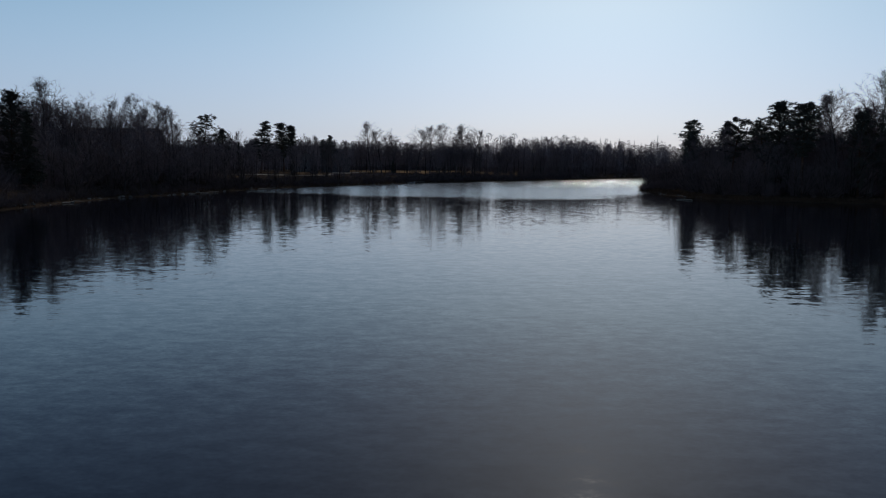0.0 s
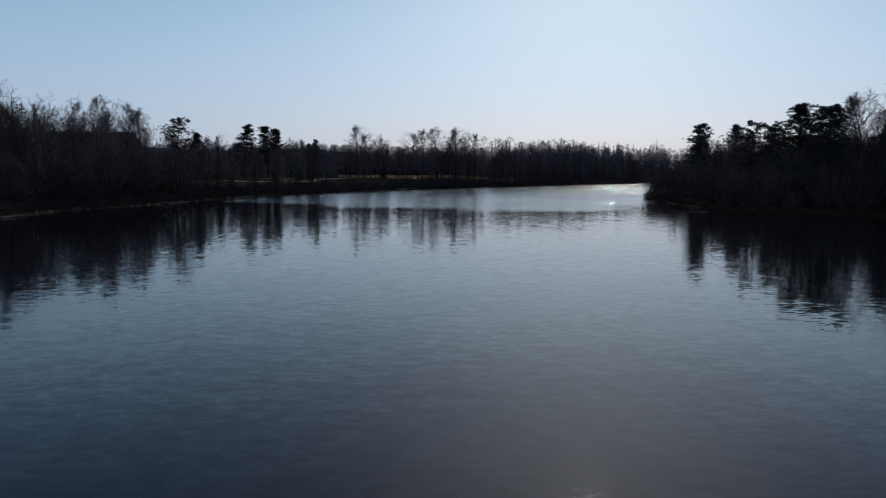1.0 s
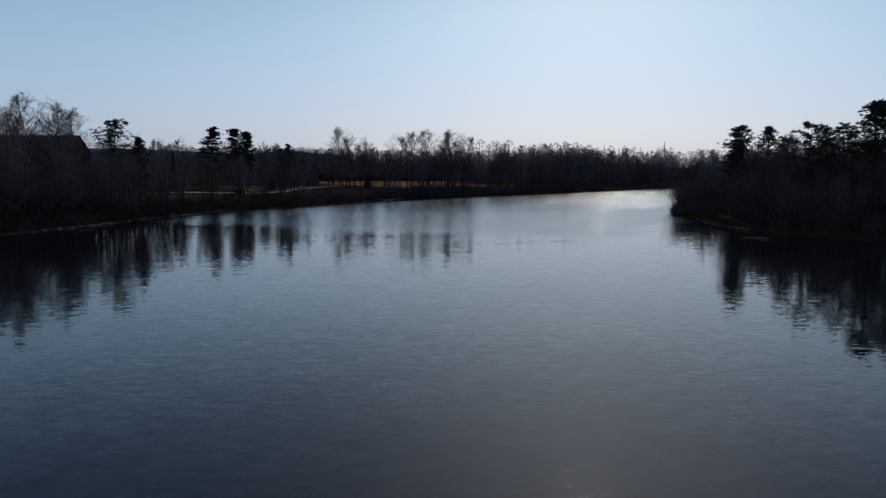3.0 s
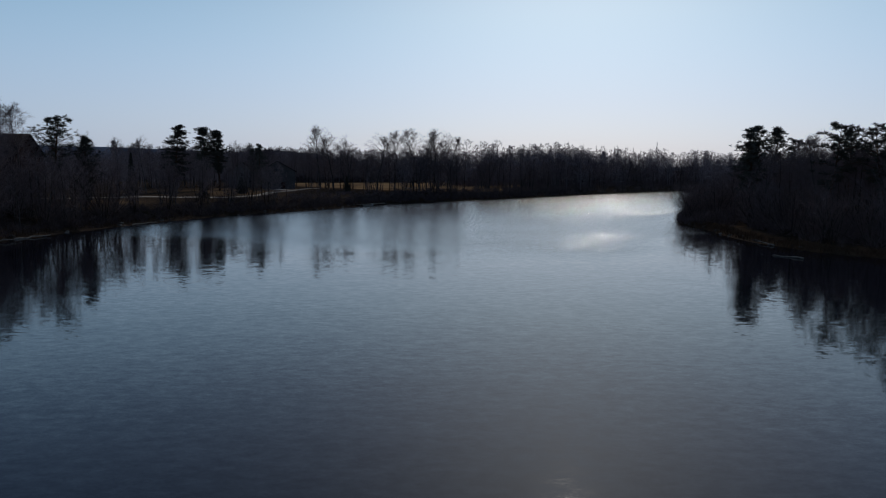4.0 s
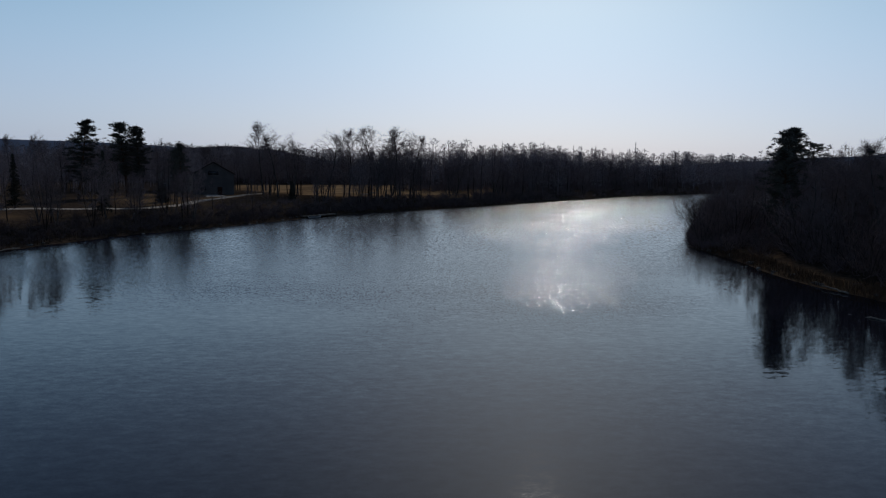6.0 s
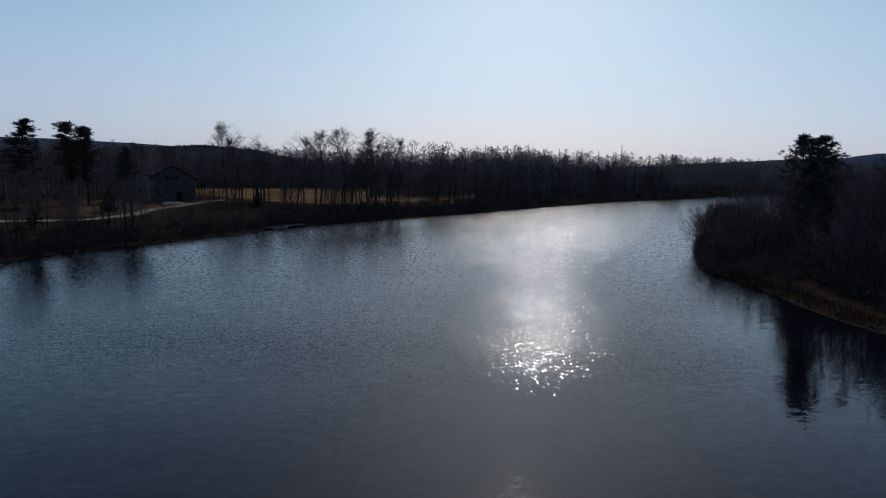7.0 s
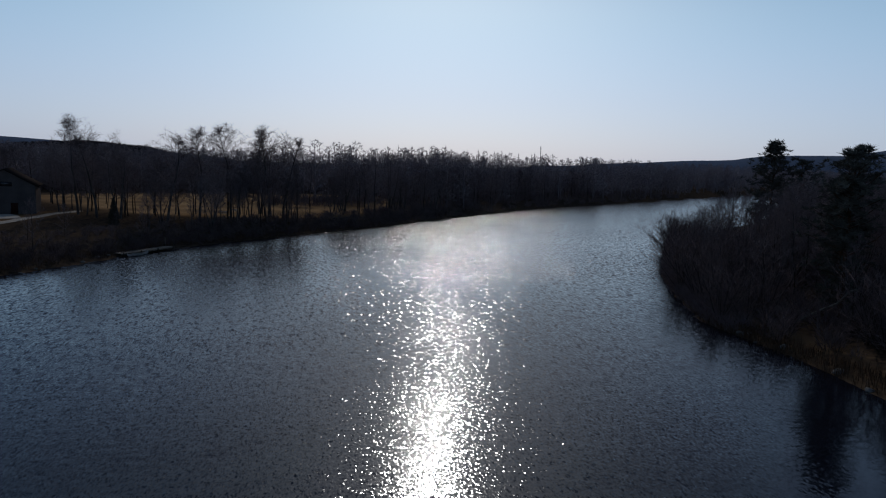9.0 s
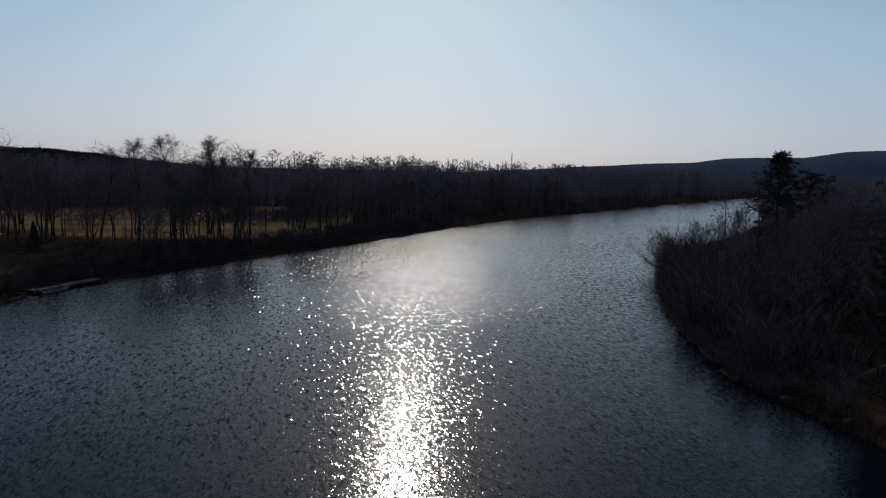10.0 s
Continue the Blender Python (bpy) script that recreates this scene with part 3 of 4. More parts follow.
KINDS = {
    "birch_a": broadleaf("tall bare silver birch with fine drooping twigs", BARK, 11, 18, 0.215, 0.24, 34, 0.3, subs=11, twigs=11),
    "birch_b": broadleaf("slender bare birch with an upright open crown", BARK, 12, 18, 0.19, 0.30, 28, 0.2, subs=11, twigs=10),
    "birch_c": broadleaf("bare birch forked into three pale stems", BARK, 13, 18, 0.21, 0.28, 38, 0.3, fork=True, subs=10, twigs=9),
    "alder_a": broadleaf("bare dark alder with a rounded spreading crown", DARK_BARK, 14, 16, 0.25, 0.26, 24, 0.0, subs=10, twigs=9, thick=1.05, name="alder_tree"),
    "alder_b": broadleaf("bare dark alder with several forked stems", DARK_BARK, 15, 16, 0.22, 0.26, 30, 0.0, fork=True, name="alder_tree", subs=9, twigs=8, thick=1.05),
    "sapling_a": broadleaf("thin bare young alder in the undergrowth", DARK_BARK, 16, 9, 0.24, 0.10, 17, 0.0, name="young_tree", subs=5, twigs=9, sides=4),
    "sapling_b": broadleaf("bare young birch among the bank trees", BARK, 17, 9, 0.20, 0.10, 18, 0.1, name="young_tree", subs=5, twigs=9, sides=4),
    "pine_a": conifer("tall dark green Scots pine with a clumped crown", "pine_tree", pine_tree(21, 17, 0.45, 0.17, limbs=46, blunt=0.5), PINE_BARK, PINE_NEEDLES),
    "pine_b": conifer("dark green Scots pine with layered spreading boughs", "pine_tree", pine_tree(22, 16, 0.42, 0.21, limbs=30, flat=0.12, blunt=0.55), PINE_BARK, PINE_NEEDLES),
    "pine_c": conifer("dense dark pine with boughs low down the stem", "pine_tree", pine_tree(23, 16, 0.10, 0.22, limbs=78, peak=0.45, blunt=0.6), PINE_BARK, PINE_NEEDLES),
    "pine_d": conifer("tall dark pine with a tapering layered crown", "pine_tree", pine_tree(24, 17, 0.22, 0.18, limbs=58, flat=0.1, peak=0.4, blunt=0.95), PINE_BARK, PINE_NEEDLES),
    "pine_e": conifer("tall slim dark pine with a dense rounded crown", "pine_tree", pine_tree(25, 18, 0.30, 0.125, limbs=64, flat=0.3, peak=0.6, blunt=0.45), PINE_BARK, PINE_NEEDLES),
    "spruce_a": conifer("dark narrow Norway spruce with drooping boughs", "spruce_tree", spruce_tree(31, 16, 0.17), DARK_BARK, SPRUCE_NEEDLES),
    "spruce_b": conifer("dark slim young spruce, thin at the top", "spruce_tree", spruce_tree(32, 12, 0.15, boughs=110), DARK_BARK, SPRUCE_NEEDLES),
    "thuja": conifer("clipped dark conical evergreen on the lawn", "conical_evergreen", spruce_tree(33, 5, 0.30, bottom=0.01, boughs=160), DARK_BARK, SPRUCE_NEEDLES),
    "willow_a": bush("bare grey-brown willow bush leaning over the water", "willow_bush", WILLOW_TWIG, 41, 7, 12, 1.0, subs=7, twigs=13),
    "willow_b": bush("dense bare willow thicket at the water's edge", "willow_bush", WILLOW_TWIG, 42, 6, 13, 1.3, subs=7, twigs=12),
    "bush_a": bush("low bare brushwood on the river bank", "bank_shrub", WILLOW_TWIG, 43, 3.2, 9, 1.4, subs=5, twigs=9),
}


# outer bank: the tall trees that stand out against the sky
for kind, x, y, top, turn, wide in (
    ("pine_b", -60.0, 180.4, 18.5, 20, 1.45), ("pine_c", -55.4, 183.5, 15.2, 70, 1.2), ("pine_d", -61.4, 244.0, 20.7, 10, 1.6),
    ("pine_e", -57.9, 262.4, 21.2, 140, 1.5), ("pine_e", -54.2, 261.0, 20.3, 30, 1.6), ("pine_d", -35.6, 230.9, 15.4, 200, 1.1),
    ("spruce_b", -44, 213, 13.6, 60, 1.0), ("birch_a", -28.4, 278.7, 23.2, 0, 1.3), ("birch_b", -23.5, 272, 20.4, 90, 1.5),
    ("birch_c", -19.5, 272.5, 20.2, 30, 1.4), ("birch_b", -10.6, 269.5, 20.8, 200, 1.5), ("birch_a", -5.5, 276, 21.6, 130, 1.4),
    ("birch_a", 0.3, 280, 22.6, 77, 1.4), ("birch_c", 5.8, 291, 22.4, 200, 1.4)):
    plant(kind, x, y, top, turn=turn, wide=wide)
for kind, x, y, top, turn, wide in (
    ("birch_a", 8.2, 284.6, 22.8, 10, 1.4), ("birch_b", 10.8, 283, 21.8, 250, 1.5), ("alder_a", 17, 296, 15.5, 40, 1.0),
    ("alder_a", 33, 303, 18.2, 0, 1.0), ("alder_b", 38, 310, 18.6, 60, 1.0), ("birch_c", 51, 342, 19.5, 15, 1.0),
    ("alder_a", 58, 352, 20.2, 20, 1.1), ("alder_b", 66, 352, 15.5, 220, 1.0), ("alder_a", 70.5, 361, 18.6, 280, 1.0),
    ("birch_b", 94, 414, 20.2, 0, 1.0), ("birch_a", -78, 146, 23.6, 10, 1.3), ("birch_c", -76, 160, 22.2, 120, 1.1),
    ("birch_b", -76, 170, 22.8, 0, 1.2), ("birch_a", -76.6, 185, 24.2, 80, 1.2), ("birch_b", -75.8, 190, 24.0, 210, 1.2), ("birch_a", -73.4, 195, 22.0, 140, 1.2)):
    plant(kind, x, y, top, turn=turn, wide=wide)
for kind, x, y, top, turn, wide in (
    ("pine_c", -70, 120, 18.2, 0, 1.1), ("pine_c", -72, 112, 18.6, 90, 1.1), ("birch_c", -73, 128, 20.0, 10, 1.3), ("spruce_a", -66, 118, 14.5, 200, 1.3),
    ("birch_b", -66, 196, 18.5, 0, 1.0), ("birch_b", -63, 214, 16.5, 170, 1.0), ("birch_a", -76, 246, 17.5, 30, 0.9),
    ("birch_b", -66, 238, 18.2, 60, 0.9), ("alder_b", -52, 270, 17.7, 20, 0.8), ("birch_b", -70, 268, 17.0, 320, 1.0),
    ("spruce_b", -61, 217, 12.8, 45, 1.0), ("pine_a", -40, 240, 14.5, 15, 0.8), ("pine_a", -37.5, 233, 13.0, 99, 1.1)):
    plant(kind, x, y, top, turn=turn, wide=wide)
plant("thuja", -43.5, 242.6, 7.2, wide=1.25)
plant("thuja", -18.5, 262, 7.5, turn=40, wide=0.7)

# inner bank: the wooded spit
for kind, x, y, top, turn, wide in (
    ("pine_a", 61.3, 182.5, 18.0, 0, 1.35), ("pine_c", 62.0, 183.5, 15.5, 60, 1.3), ("pine_b", 63.3, 161.0, 17.5, 60, 1.25), ("pine_b", 70, 158, 17.0, 190, 1.4),
    ("pine_c", 68.5, 150, 20.0, 200, 1.5), ("pine_b", 72, 149, 19.8, 100, 1.6), ("pine_a", 68, 139, 18.6, 300, 1.5),
    ("pine_c", 88, 228, 20.8, 30, 1.3), ("pine_b", 90, 224, 18.0, 80, 1.4), ("pine_a", 75, 176, 17.0, 111, 1.0), ("birch_a", 80, 150, 22.5, 0, 1.2),
    ("birch_b", 76, 141, 22.5, 60, 1.3), ("birch_a", 80, 137, 25.0, 140, 1.2), ("birch_c", 86, 140, 26.0, 200, 1.2)):
    plant(kind, x, y, top, turn=turn, wide=wide)
for kind, x, y, top, turn, wide in (
    ("birch_b", 67, 190, 15.5, 20, 1.0), ("birch_b", 70, 200, 15.0, 80, 1.0), ("birch_c", 66, 172, 15.5, 190, 1.0),
    ("birch_b", 58, 171, 13.5, 140, 1.0), ("birch_a", 74, 168, 15.5, 50, 1.0), ("birch_c", 78, 188, 15.5, 10, 1.0),
    ("birch_b", 84, 200, 15.0, 240, 1.0), ("birch_a", 92, 212, 15.5, 160, 1.0), ("alder_b", 76, 210, 13.0, 60, 1.0), ("birch_b", 88, 182, 16.0, 5, 1.0),
    ("birch_c", 100, 232, 15.0, 330, 1.0), ("alder_a", 68, 145, 14.0, 35, 1.0), ("birch_b", 94, 166, 18.0, 210, 1.1), ("birch_a", 96, 150, 20.0, 95, 1.1)):
    plant(kind, x, y, top, turn=turn, wide=wide)


for kind, x, y, top, turn, wide in (
    ("pine_c", 84, 147, 18.5, 0, 1.0), ("pine_a", 91, 139, 21.0, 80, 1.3), ("pine_c", 97, 146, 19.5, 160, 1.1), ("alder_a", 88, 150, 18.5, 30, 1.0),
    ("birch_a", 92, 134, 26.5, 20, 1.4), ("alder_b", 84, 133, 17.5, 70, 1.1), ("birch_c", 75, 153, 18.0, 140, 1.1), ("alder_a", 77, 146, 17.0, 200, 1.1),
    ("birch_b", 66, 168, 17.2, 10, 1.2), ("birch_a", 68, 176, 16.5, 250, 1.0), ("birch_b", 73, 163, 17.8, 170, 1.2), ("alder_a", 100, 136, 19.0, 290, 1.2), ("birch_a", 64, 188, 15.2, 130, 1.0)):
    plant(kind, x, y, top, turn=turn, wide=wide)
for kind, x, y, top, turn, wide in (
    ("pine_c", 81, 134, 19.0, 15, 1.2), ("pine_a", 86, 136, 22.5, 200, 1.4), ("birch_a", 96, 138, 27.0, 70, 1.4), ("pine_c", 92, 145, 20.5, 300, 1.2),
    ("birch_c", 101, 143, 26.0, 110, 1.4), ("pine_c", 103, 133, 21.0, 40, 1.2), ("alder_a", 108, 138, 21.5, 0, 1.3), ("pine_a", 108, 150, 23.0, 120, 1.4),
    ("birch_a", 90, 156, 20.5, 10, 1.3), ("alder_a", 82, 160, 17.5, 310, 1.2), ("pine_c", 77, 136, 17.0, 60, 1.1), ("alder_b", 94, 130, 19.5, 160, 1.3)):
    plant(kind, x, y, top, turn=turn, wide=wide)
plant("birch_b", 73, 217, 13.9, turn=75, wide=0.4, label="thin dead bare tree standing above the thicket")


def spots(ring, gap, seed, keep=1.0):
    """Scattered places inside a ring of points, about gap metres apart."""
    rng = random.Random(seed)
    ring_a = np.asarray(ring, float)
    (x0, y0), (x1, y1) = ring_a.min(0), ring_a.max(0)
    out = [(x0 + (i + rng.random()) * gap, y0 + (j + rng.random()) * gap) for i in range(int((x1 - x0) / gap) + 1) for j in range(int((y1 - y0) / gap) + 1)]
    p = np.array(out)
    p = p[inside(p, ring) & ~inside(p, RIVER)]
    return [tuple(q) for q in p if rng.random() < keep]


def bank(line, lo, hi, gap, seed, y0=-1e9, y1=1e9, sign=1):
    """Places along a bank, between lo and hi metres inland of its water line."""
    rng, out, line = random.Random(seed), [], np.asarray(line, float)
    for a, b in zip(line[:-1], line[1:]):
        ln = np.linalg.norm(b - a)
        nrm = np.array((-(b - a)[1], (b - a)[0])) / ln * sign
        for k in range(int(ln / gap + rng.random())):
            q = a + (b - a) * rng.random() + nrm * rng.uniform(lo, hi)
            if y0 < q[1] < y1:
                out.append((float(q[0]), float(q[1])))
    return out


rng = random.Random(5)


def clearing(x, y):
    """The brush is low round the fallen birch stem."""
    return 0.4 if distance(np.array([(x, y)]), [(52, 175), (58, 183), (62, 187)])[0] < 4.0 else 1.0


# the thicket that covers the spit down to the water
for x, y in bank(INNER, 0.6, 4.0, 2.2, 51, 176, 250, -1):
    plant(rng.choice(["willow_a", "willow_b"]), x, y, tall=clearing(x, y) * (rng.uniform(5.5, 8.2) if y > 178 else rng.uniform(3.0, 5.0)), turn=rng.uniform(0, 360), wide=rng.uniform(1.0, 1.35), group="thicket on the spit")
for x, y in bank(INNER, 3.5, 9, 2.2, 56, 134, 255, -1):
    plant(rng.choice(["willow_a", "willow_b", "sapling_a"]), x, y, tall=clearing(x, y) * rng.uniform(6.5, 8.8), turn=rng.uniform(0, 360), wide=rng.uniform(1.0, 1.3), group="thicket on the spit")
for x, y in spots([(59, 150), (66, 138), (100, 128), (118, 200), (108, 258), (82, 238), (62, 205), (60, 180)], 5.6, 52):
    plant(rng.choice(["willow_a", "sapling_a", "sapling_b", "alder_a"]), x, y, tall=rng.uniform(7.5, 12.0) + (3.5 if x > 74 and y < 175 else 0), turn=rng.uniform(0, 360), wide=rng.uniform(1.0, 1.3), group="trees on the spit")
for x, y in spots([(60, 176), (66, 160), (84, 146), (112, 146), (112, 200), (96, 226), (72, 206)], 6.6, 62):
    plant(rng.choice(["alder_a", "birch_b", "birch_c", "alder_b"]), x, y, tall=rng.uniform(12.5, 15.5), turn=rng.uniform(0, 360), wide=rng.uniform(1.1, 1.4), group="trees on the spit")
# brushwood along the outer bank
for x, y in bank(OUTER, 0.3, 5, 2.4, 53, 92, 310):
    plant("bush_a", x, y, tall=rng.uniform(1.0, 2.6), turn=rng.uniform(0, 360), wide=rng.uniform(1.0, 1.6), group="brush on the outer bank")
# trees in the row between meadow and river
for x, y in bank(OUTER, 5, 15, 2.6, 54, 262, 420):
    plant(rng.choice(["alder_a", "alder_a", "birch_b", "birch_c"]), x, y, tall=rng.uniform(9.5, 13.5), turn=rng.uniform(0, 360), wide=rng.uniform(1.1, 1.5), group="row of trees before the meadow")
for x, y in bank(OUTER, 4, 11, 4.5, 57, 200, 420):
    plant(rng.choice(["sapling_a", "sapling_b"]), x, y, tall=rng.uniform(3.5, 8), turn=rng.uniform(0, 360), wide=rng.uniform(0.9, 1.2), group="young trees on the outer bank")
for x, y in spots([(-37, 284), (-27, 275), (0, 271), (14, 282), (8, 292), (-20, 288), (-28, 300), (-37, 300)], 4.2, 64):
    plant(rng.choice(["alder_a", "alder_a", "birch_b"]), x, y, tall=rng.uniform(9, 13), turn=rng.uniform(0, 360), wide=rng.uniform(1.1, 1.5), group="row of trees before the meadow")
for x, y in spots([(-84, 262), (-70, 268), (-67, 309), (-30, 306), (-28, 320), (-88, 320)], 5.6, 65) + [(-47.5, 271), (-50.5, 276), (-53, 270)]:
    plant(rng.choice(["alder_a", "birch_b", "birch_a"]), x, y, tall=rng.uniform(11, 15.5), turn=rng.uniform(0, 360), wide=rng.uniform(1.1, 1.4), group="trees round the houses")
# tall brush and saplings before the lawn
for x, y in bank(OUTER, 1.5, 11, 1.25, 59, 150, 216):
    plant(rng.choice(["willow_a", "willow_b", "sapling_a", "sapling_b"]), x, y, tall=rng.uniform(3.5, 7.5) * (1.0 if y < 180 else 0.42), turn=rng.uniform(0, 360), wide=rng.uniform(1.0, 1.4), group="young trees on the outer bank")
for x, y in bank(OUTER, 2.0, 9, 1.1, 63, 118, 180):
    plant(rng.choice(["sapling_a", "willow_a", "sapling_b", "alder_b"]), x, y, tall=rng.uniform(6.5, 10.5), turn=rng.uniform(0, 360), wide=rng.uniform(1.1, 1.5), group="woodland on the outer bank")
# woodland of the lower outer bank
for x, y in bank(OUTER, 9, 24, 2.2, 55, 88, 178):
    if not inside(np.array([(x, y)]), YARD)[0]:
        plant(rng.choice(["sapling_a", "sapling_b", "willow_a"]), x, y, tall=rng.uniform(6, 12), turn=rng.uniform(0, 360), wide=rng.uniform(1.0, 1.3), group="woodland on the outer bank")
for x, y in bank(OUTER, 8, 32, 2.6, 58, 88, 176):
    plant(rng.choice(["alder_a", "alder_b", "birch_a", "birch_c", "alder_b"]), x, y, tall=rng.uniform(11, 16.5), turn=rng.uniform(0, 360), group="woodland on the outer bank")


# brush and a few alders on the slope below the path
for x, y in bank(OUTER, 0.8, 12, 1.5, 67, 192, 262):
    plant("bush_a", x, y, tall=rng.uniform(1.1, 2.6), turn=rng.uniform(0, 360), wide=rng.uniform(1.0, 1.7), group="brush on the outer bank")
for x, y in bank(OUTER, 4, 14, 1.9, 68, 176, 221):
    plant(rng.choice(["alder_a", "alder_b", "sapling_a", "birch_c"]), x, y, tall=rng.uniform(6.5, 11.0), turn=rng.uniform(0, 360), wide=rng.uniform(1.1, 1.4), group="young trees on the outer bank")
# birches and alders that fill the slope round the barn
for x, y in bank(OUTER, 15, 36, 2.6, 66, 128, 200):
    if not inside(np.array([(x, y)]), YARD)[0]:
        plant(rng.choice(["alder_a", "birch_a", "birch_c", "alder_b", "birch_b"]), x, y, tall=rng.uniform(10.5, 14.5) + (2.0 if y < 170 else 0), turn=rng.uniform(0, 360), wide=rng.uniform(1.1, 1.5), group="woodland on the outer bank")


# ---- far woods, joined ----
def low_tree(seed, conical=False):
    rng_l = random.Random(seed)
    s, spray = Shape(), np.random.RandomState(seed)
    if conical:
        s.tube([(0, 0, 0), (0, 0, 1.0)], [0.012, 0.002], 3)
        for i in range(36):
            f = 0.12 + 0.86 * i / 36
            needle_clump(s, np.array((math.cos(i * 2.4), math.sin(i * 2.4), 0)) * 0.13 * (1 - f) + np.array((0, 0, f)), 0.085 * (1.25 - f), spray, 7, -0.2, 0.3)
        return s.arrays()
    s.tube([(0, 0, -0.03), (0.01, 0, 0.45), (0, 0.01, 0.9)], [0.009, 0.007, 0.003], 3)
    for i in range(9):
        u, az = (i + 0.5) / 9, i * 2.4 + rng_l.uniform(-0.4, 0.4)
        out = 0.15 * math.sin(math.pi * (0.16 + 0.72 * u)) ** 0.7 * rng_l.uniform(0.7, 1.0)
        start = np.array((0, 0, 0.16 + 0.62 * u))
        s.spike(start, start + np.array((math.cos(az) * out, math.sin(az) * out, out * 0.9)), 0.003)
    # fine twigs fill an egg-shaped crown, thinner towards its rim
    n = 250
    u, az = spray.uniform(0.02, 1.0, n), spray.uniform(0, 6.283, n)
    r = 0.19 * np.sin(math.pi * u ** 0.8) ** 0.6 * spray.uniform(0, 1, n) ** 0.55
    a = np.stack([r * np.cos(az), r * np.sin(az), 0.17 + 0.77 * u], 1)
    d = np.stack([np.cos(az) * 0.5, np.sin(az) * 0.5, np.full(n, 0.7)], 1) + spray.normal(0, 0.4, (n, 3))
    b = a + d / np.linalg.norm(d, axis=1)[:, None] * spray.uniform(0.025, 0.06, (n, 1))
    slivers(s, a, b, 0.0105, spray)
    return s.arrays()


def low_shrub(seed):
    rng_l = random.Random(seed)
    v, f = [], []
    for i in range(54):
        az, lean = i * 2.4, rng_l.uniform(0.05, 0.9)
        q = np.array((math.cos(az), math.sin(az), 0)) * rng_l.uniform(0, 0.3) + np.array((0, 0, rng_l.uniform(-0.05, 0.45)))
        d = np.array((math.cos(az) * math.sin(lean), math.sin(az) * math.sin(lean), math.cos(lean))) * rng_l.uniform(0.3, 0.6)
        w = unit(np.cross(d, (rng_l.gauss(0, 1), rng_l.gauss(0, 1), 0.2))) * 0.014
        v += [q - w, q + w, q + d]
        f.append((3 * i, 3 * i + 1, 3 * i + 2))
    return np.array(v), np.array(f)


SHRUBS = [low_shrub(76 + i) for i in range(3)]
LOW = [low_tree(60 + i) for i in range(5)] + [low_tree(70 + i, True) for i in range(2)]


def woods(name, places, lo, hi, seed, conifers, label):
    """Many trees in one mesh."""
    rng_w = random.Random(seed)
    vs, fs, n = [], [], 0
    z = heights(places)
    for (x, y), zz in zip(places, z):
        v, f = SHRUBS[rng_w.randrange(3)] if conifers < 0 else LOW[5 + rng_w.randrange(2)] if rng_w.random() < conifers else LOW[rng_w.randrange(5)]
        a, h = rng_w.uniform(0, 6.28), rng_w.uniform(lo, hi)
        w = h * rng_w.uniform(1.1, 1.5)
        c, s = math.cos(a) * w, math.sin(a) * w
        vs.append(np.stack([v[:, 0] * c - v[:, 1] * s + x, v[:, 0] * s + v[:, 1] * c + y, v[:, 2] * h + zz], 1))
        fs.append(f + n)
        n += len(v)
    me = mesh_of(name, np.concatenate(vs), np.concatenate(fs), WILLOW_TWIG if conifers < 0 else HAZED_TWIG)
    tagged(new(name, me), label, "woods", kind="stuff")


def arc(dist, a0, a1, gap, seed):
    rng_a = random.Random(seed)
    n = int(dist * radians(a1 - a0) / gap)
    out = []
    for i in range(n):
        a, d = radians(a0 + (a1 - a0) * (i + rng_a.random()) / n), dist * rng_a.uniform(0.97, 1.03)
        out.append((d * math.sin(a), d * math.cos(a)))
    p = np.array(out)
    return [tuple(q) for q in p[~inside(p, RIVER)]]


woods("far_woods", bank(OUTER, 5, 55, 0.65, 81, 330, 560), 13, 19, 82, 0.2, "dense leafless grey-brown woods along the river")
woods("far_woods", spots([(-62, 376), (-12, 392), (26, 400), (66, 376), (110, 425), (60, 450), (-120, 430), (-150, 380)], 3.6, 83), 11, 17, 84, 0.2, "dense leafless woods behind the dry meadow")
woods("far_woods", spots([(-70, 300), (-60, 312), (-60, 372), (-120, 400), (-170, 340), (-150, 240), (-100, 250), (-78, 262)], 7.0, 85), 7, 14, 86, 0.15, "mixed bare trees and spruces behind the houses")
woods("far_woods", spots([(104, 262), (120, 200), (105, 130), (140, 120), (190, 260), (330, 400), (450, 495), (330, 425), (225, 350), (140, 290)], 5.5, 87), 8, 14, 88, 0.15, "dense leafless woods on the inner bank")
woods("far_woods", spots([(-78, 88), (-84, 160), (-95, 205), (-150, 230), (-170, 100), (-120, 70)], 5.2, 89), 12, 18.5, 90, 0.3, "dense mixed woods on the slope behind the bank")
woods("undergrowth", bank(OUTER, 1, 40, 0.30, 91, 318, 480), 1.5, 4.5, 92, -1, "leafless grey-brown brush under the trees")
woods("undergrowth", bank(OUTER, 4, 12, 0.3, 117, 222, 258), 0.5, 1.4, 118, -1, "leafless brush before the lawn")
woods("undergrowth", bank(OUTER, 4, 10, 0.32, 113, 258, 335), 0.9, 2.2, 114, -1, "leafless brush between meadow and river")
woods("undergrowth", bank(INNER, 0.0, 2.5, 0.18, 115, 184, 262, -1), 0.8, 2.2, 116, -1, "low brush hanging over the water")
woods("undergrowth", bank(OUTER, 0.2, 6, 0.22, 93, 92, 330), 0.7, 1.8, 94, -1, "low leafless brush and dead stalks on the bank")
woods("undergrowth", bank(OUTER, 6, 32, 0.25, 95, 88, 172), 1.5, 4.5, 96, -1, "leafless brush under the trees on the slope")
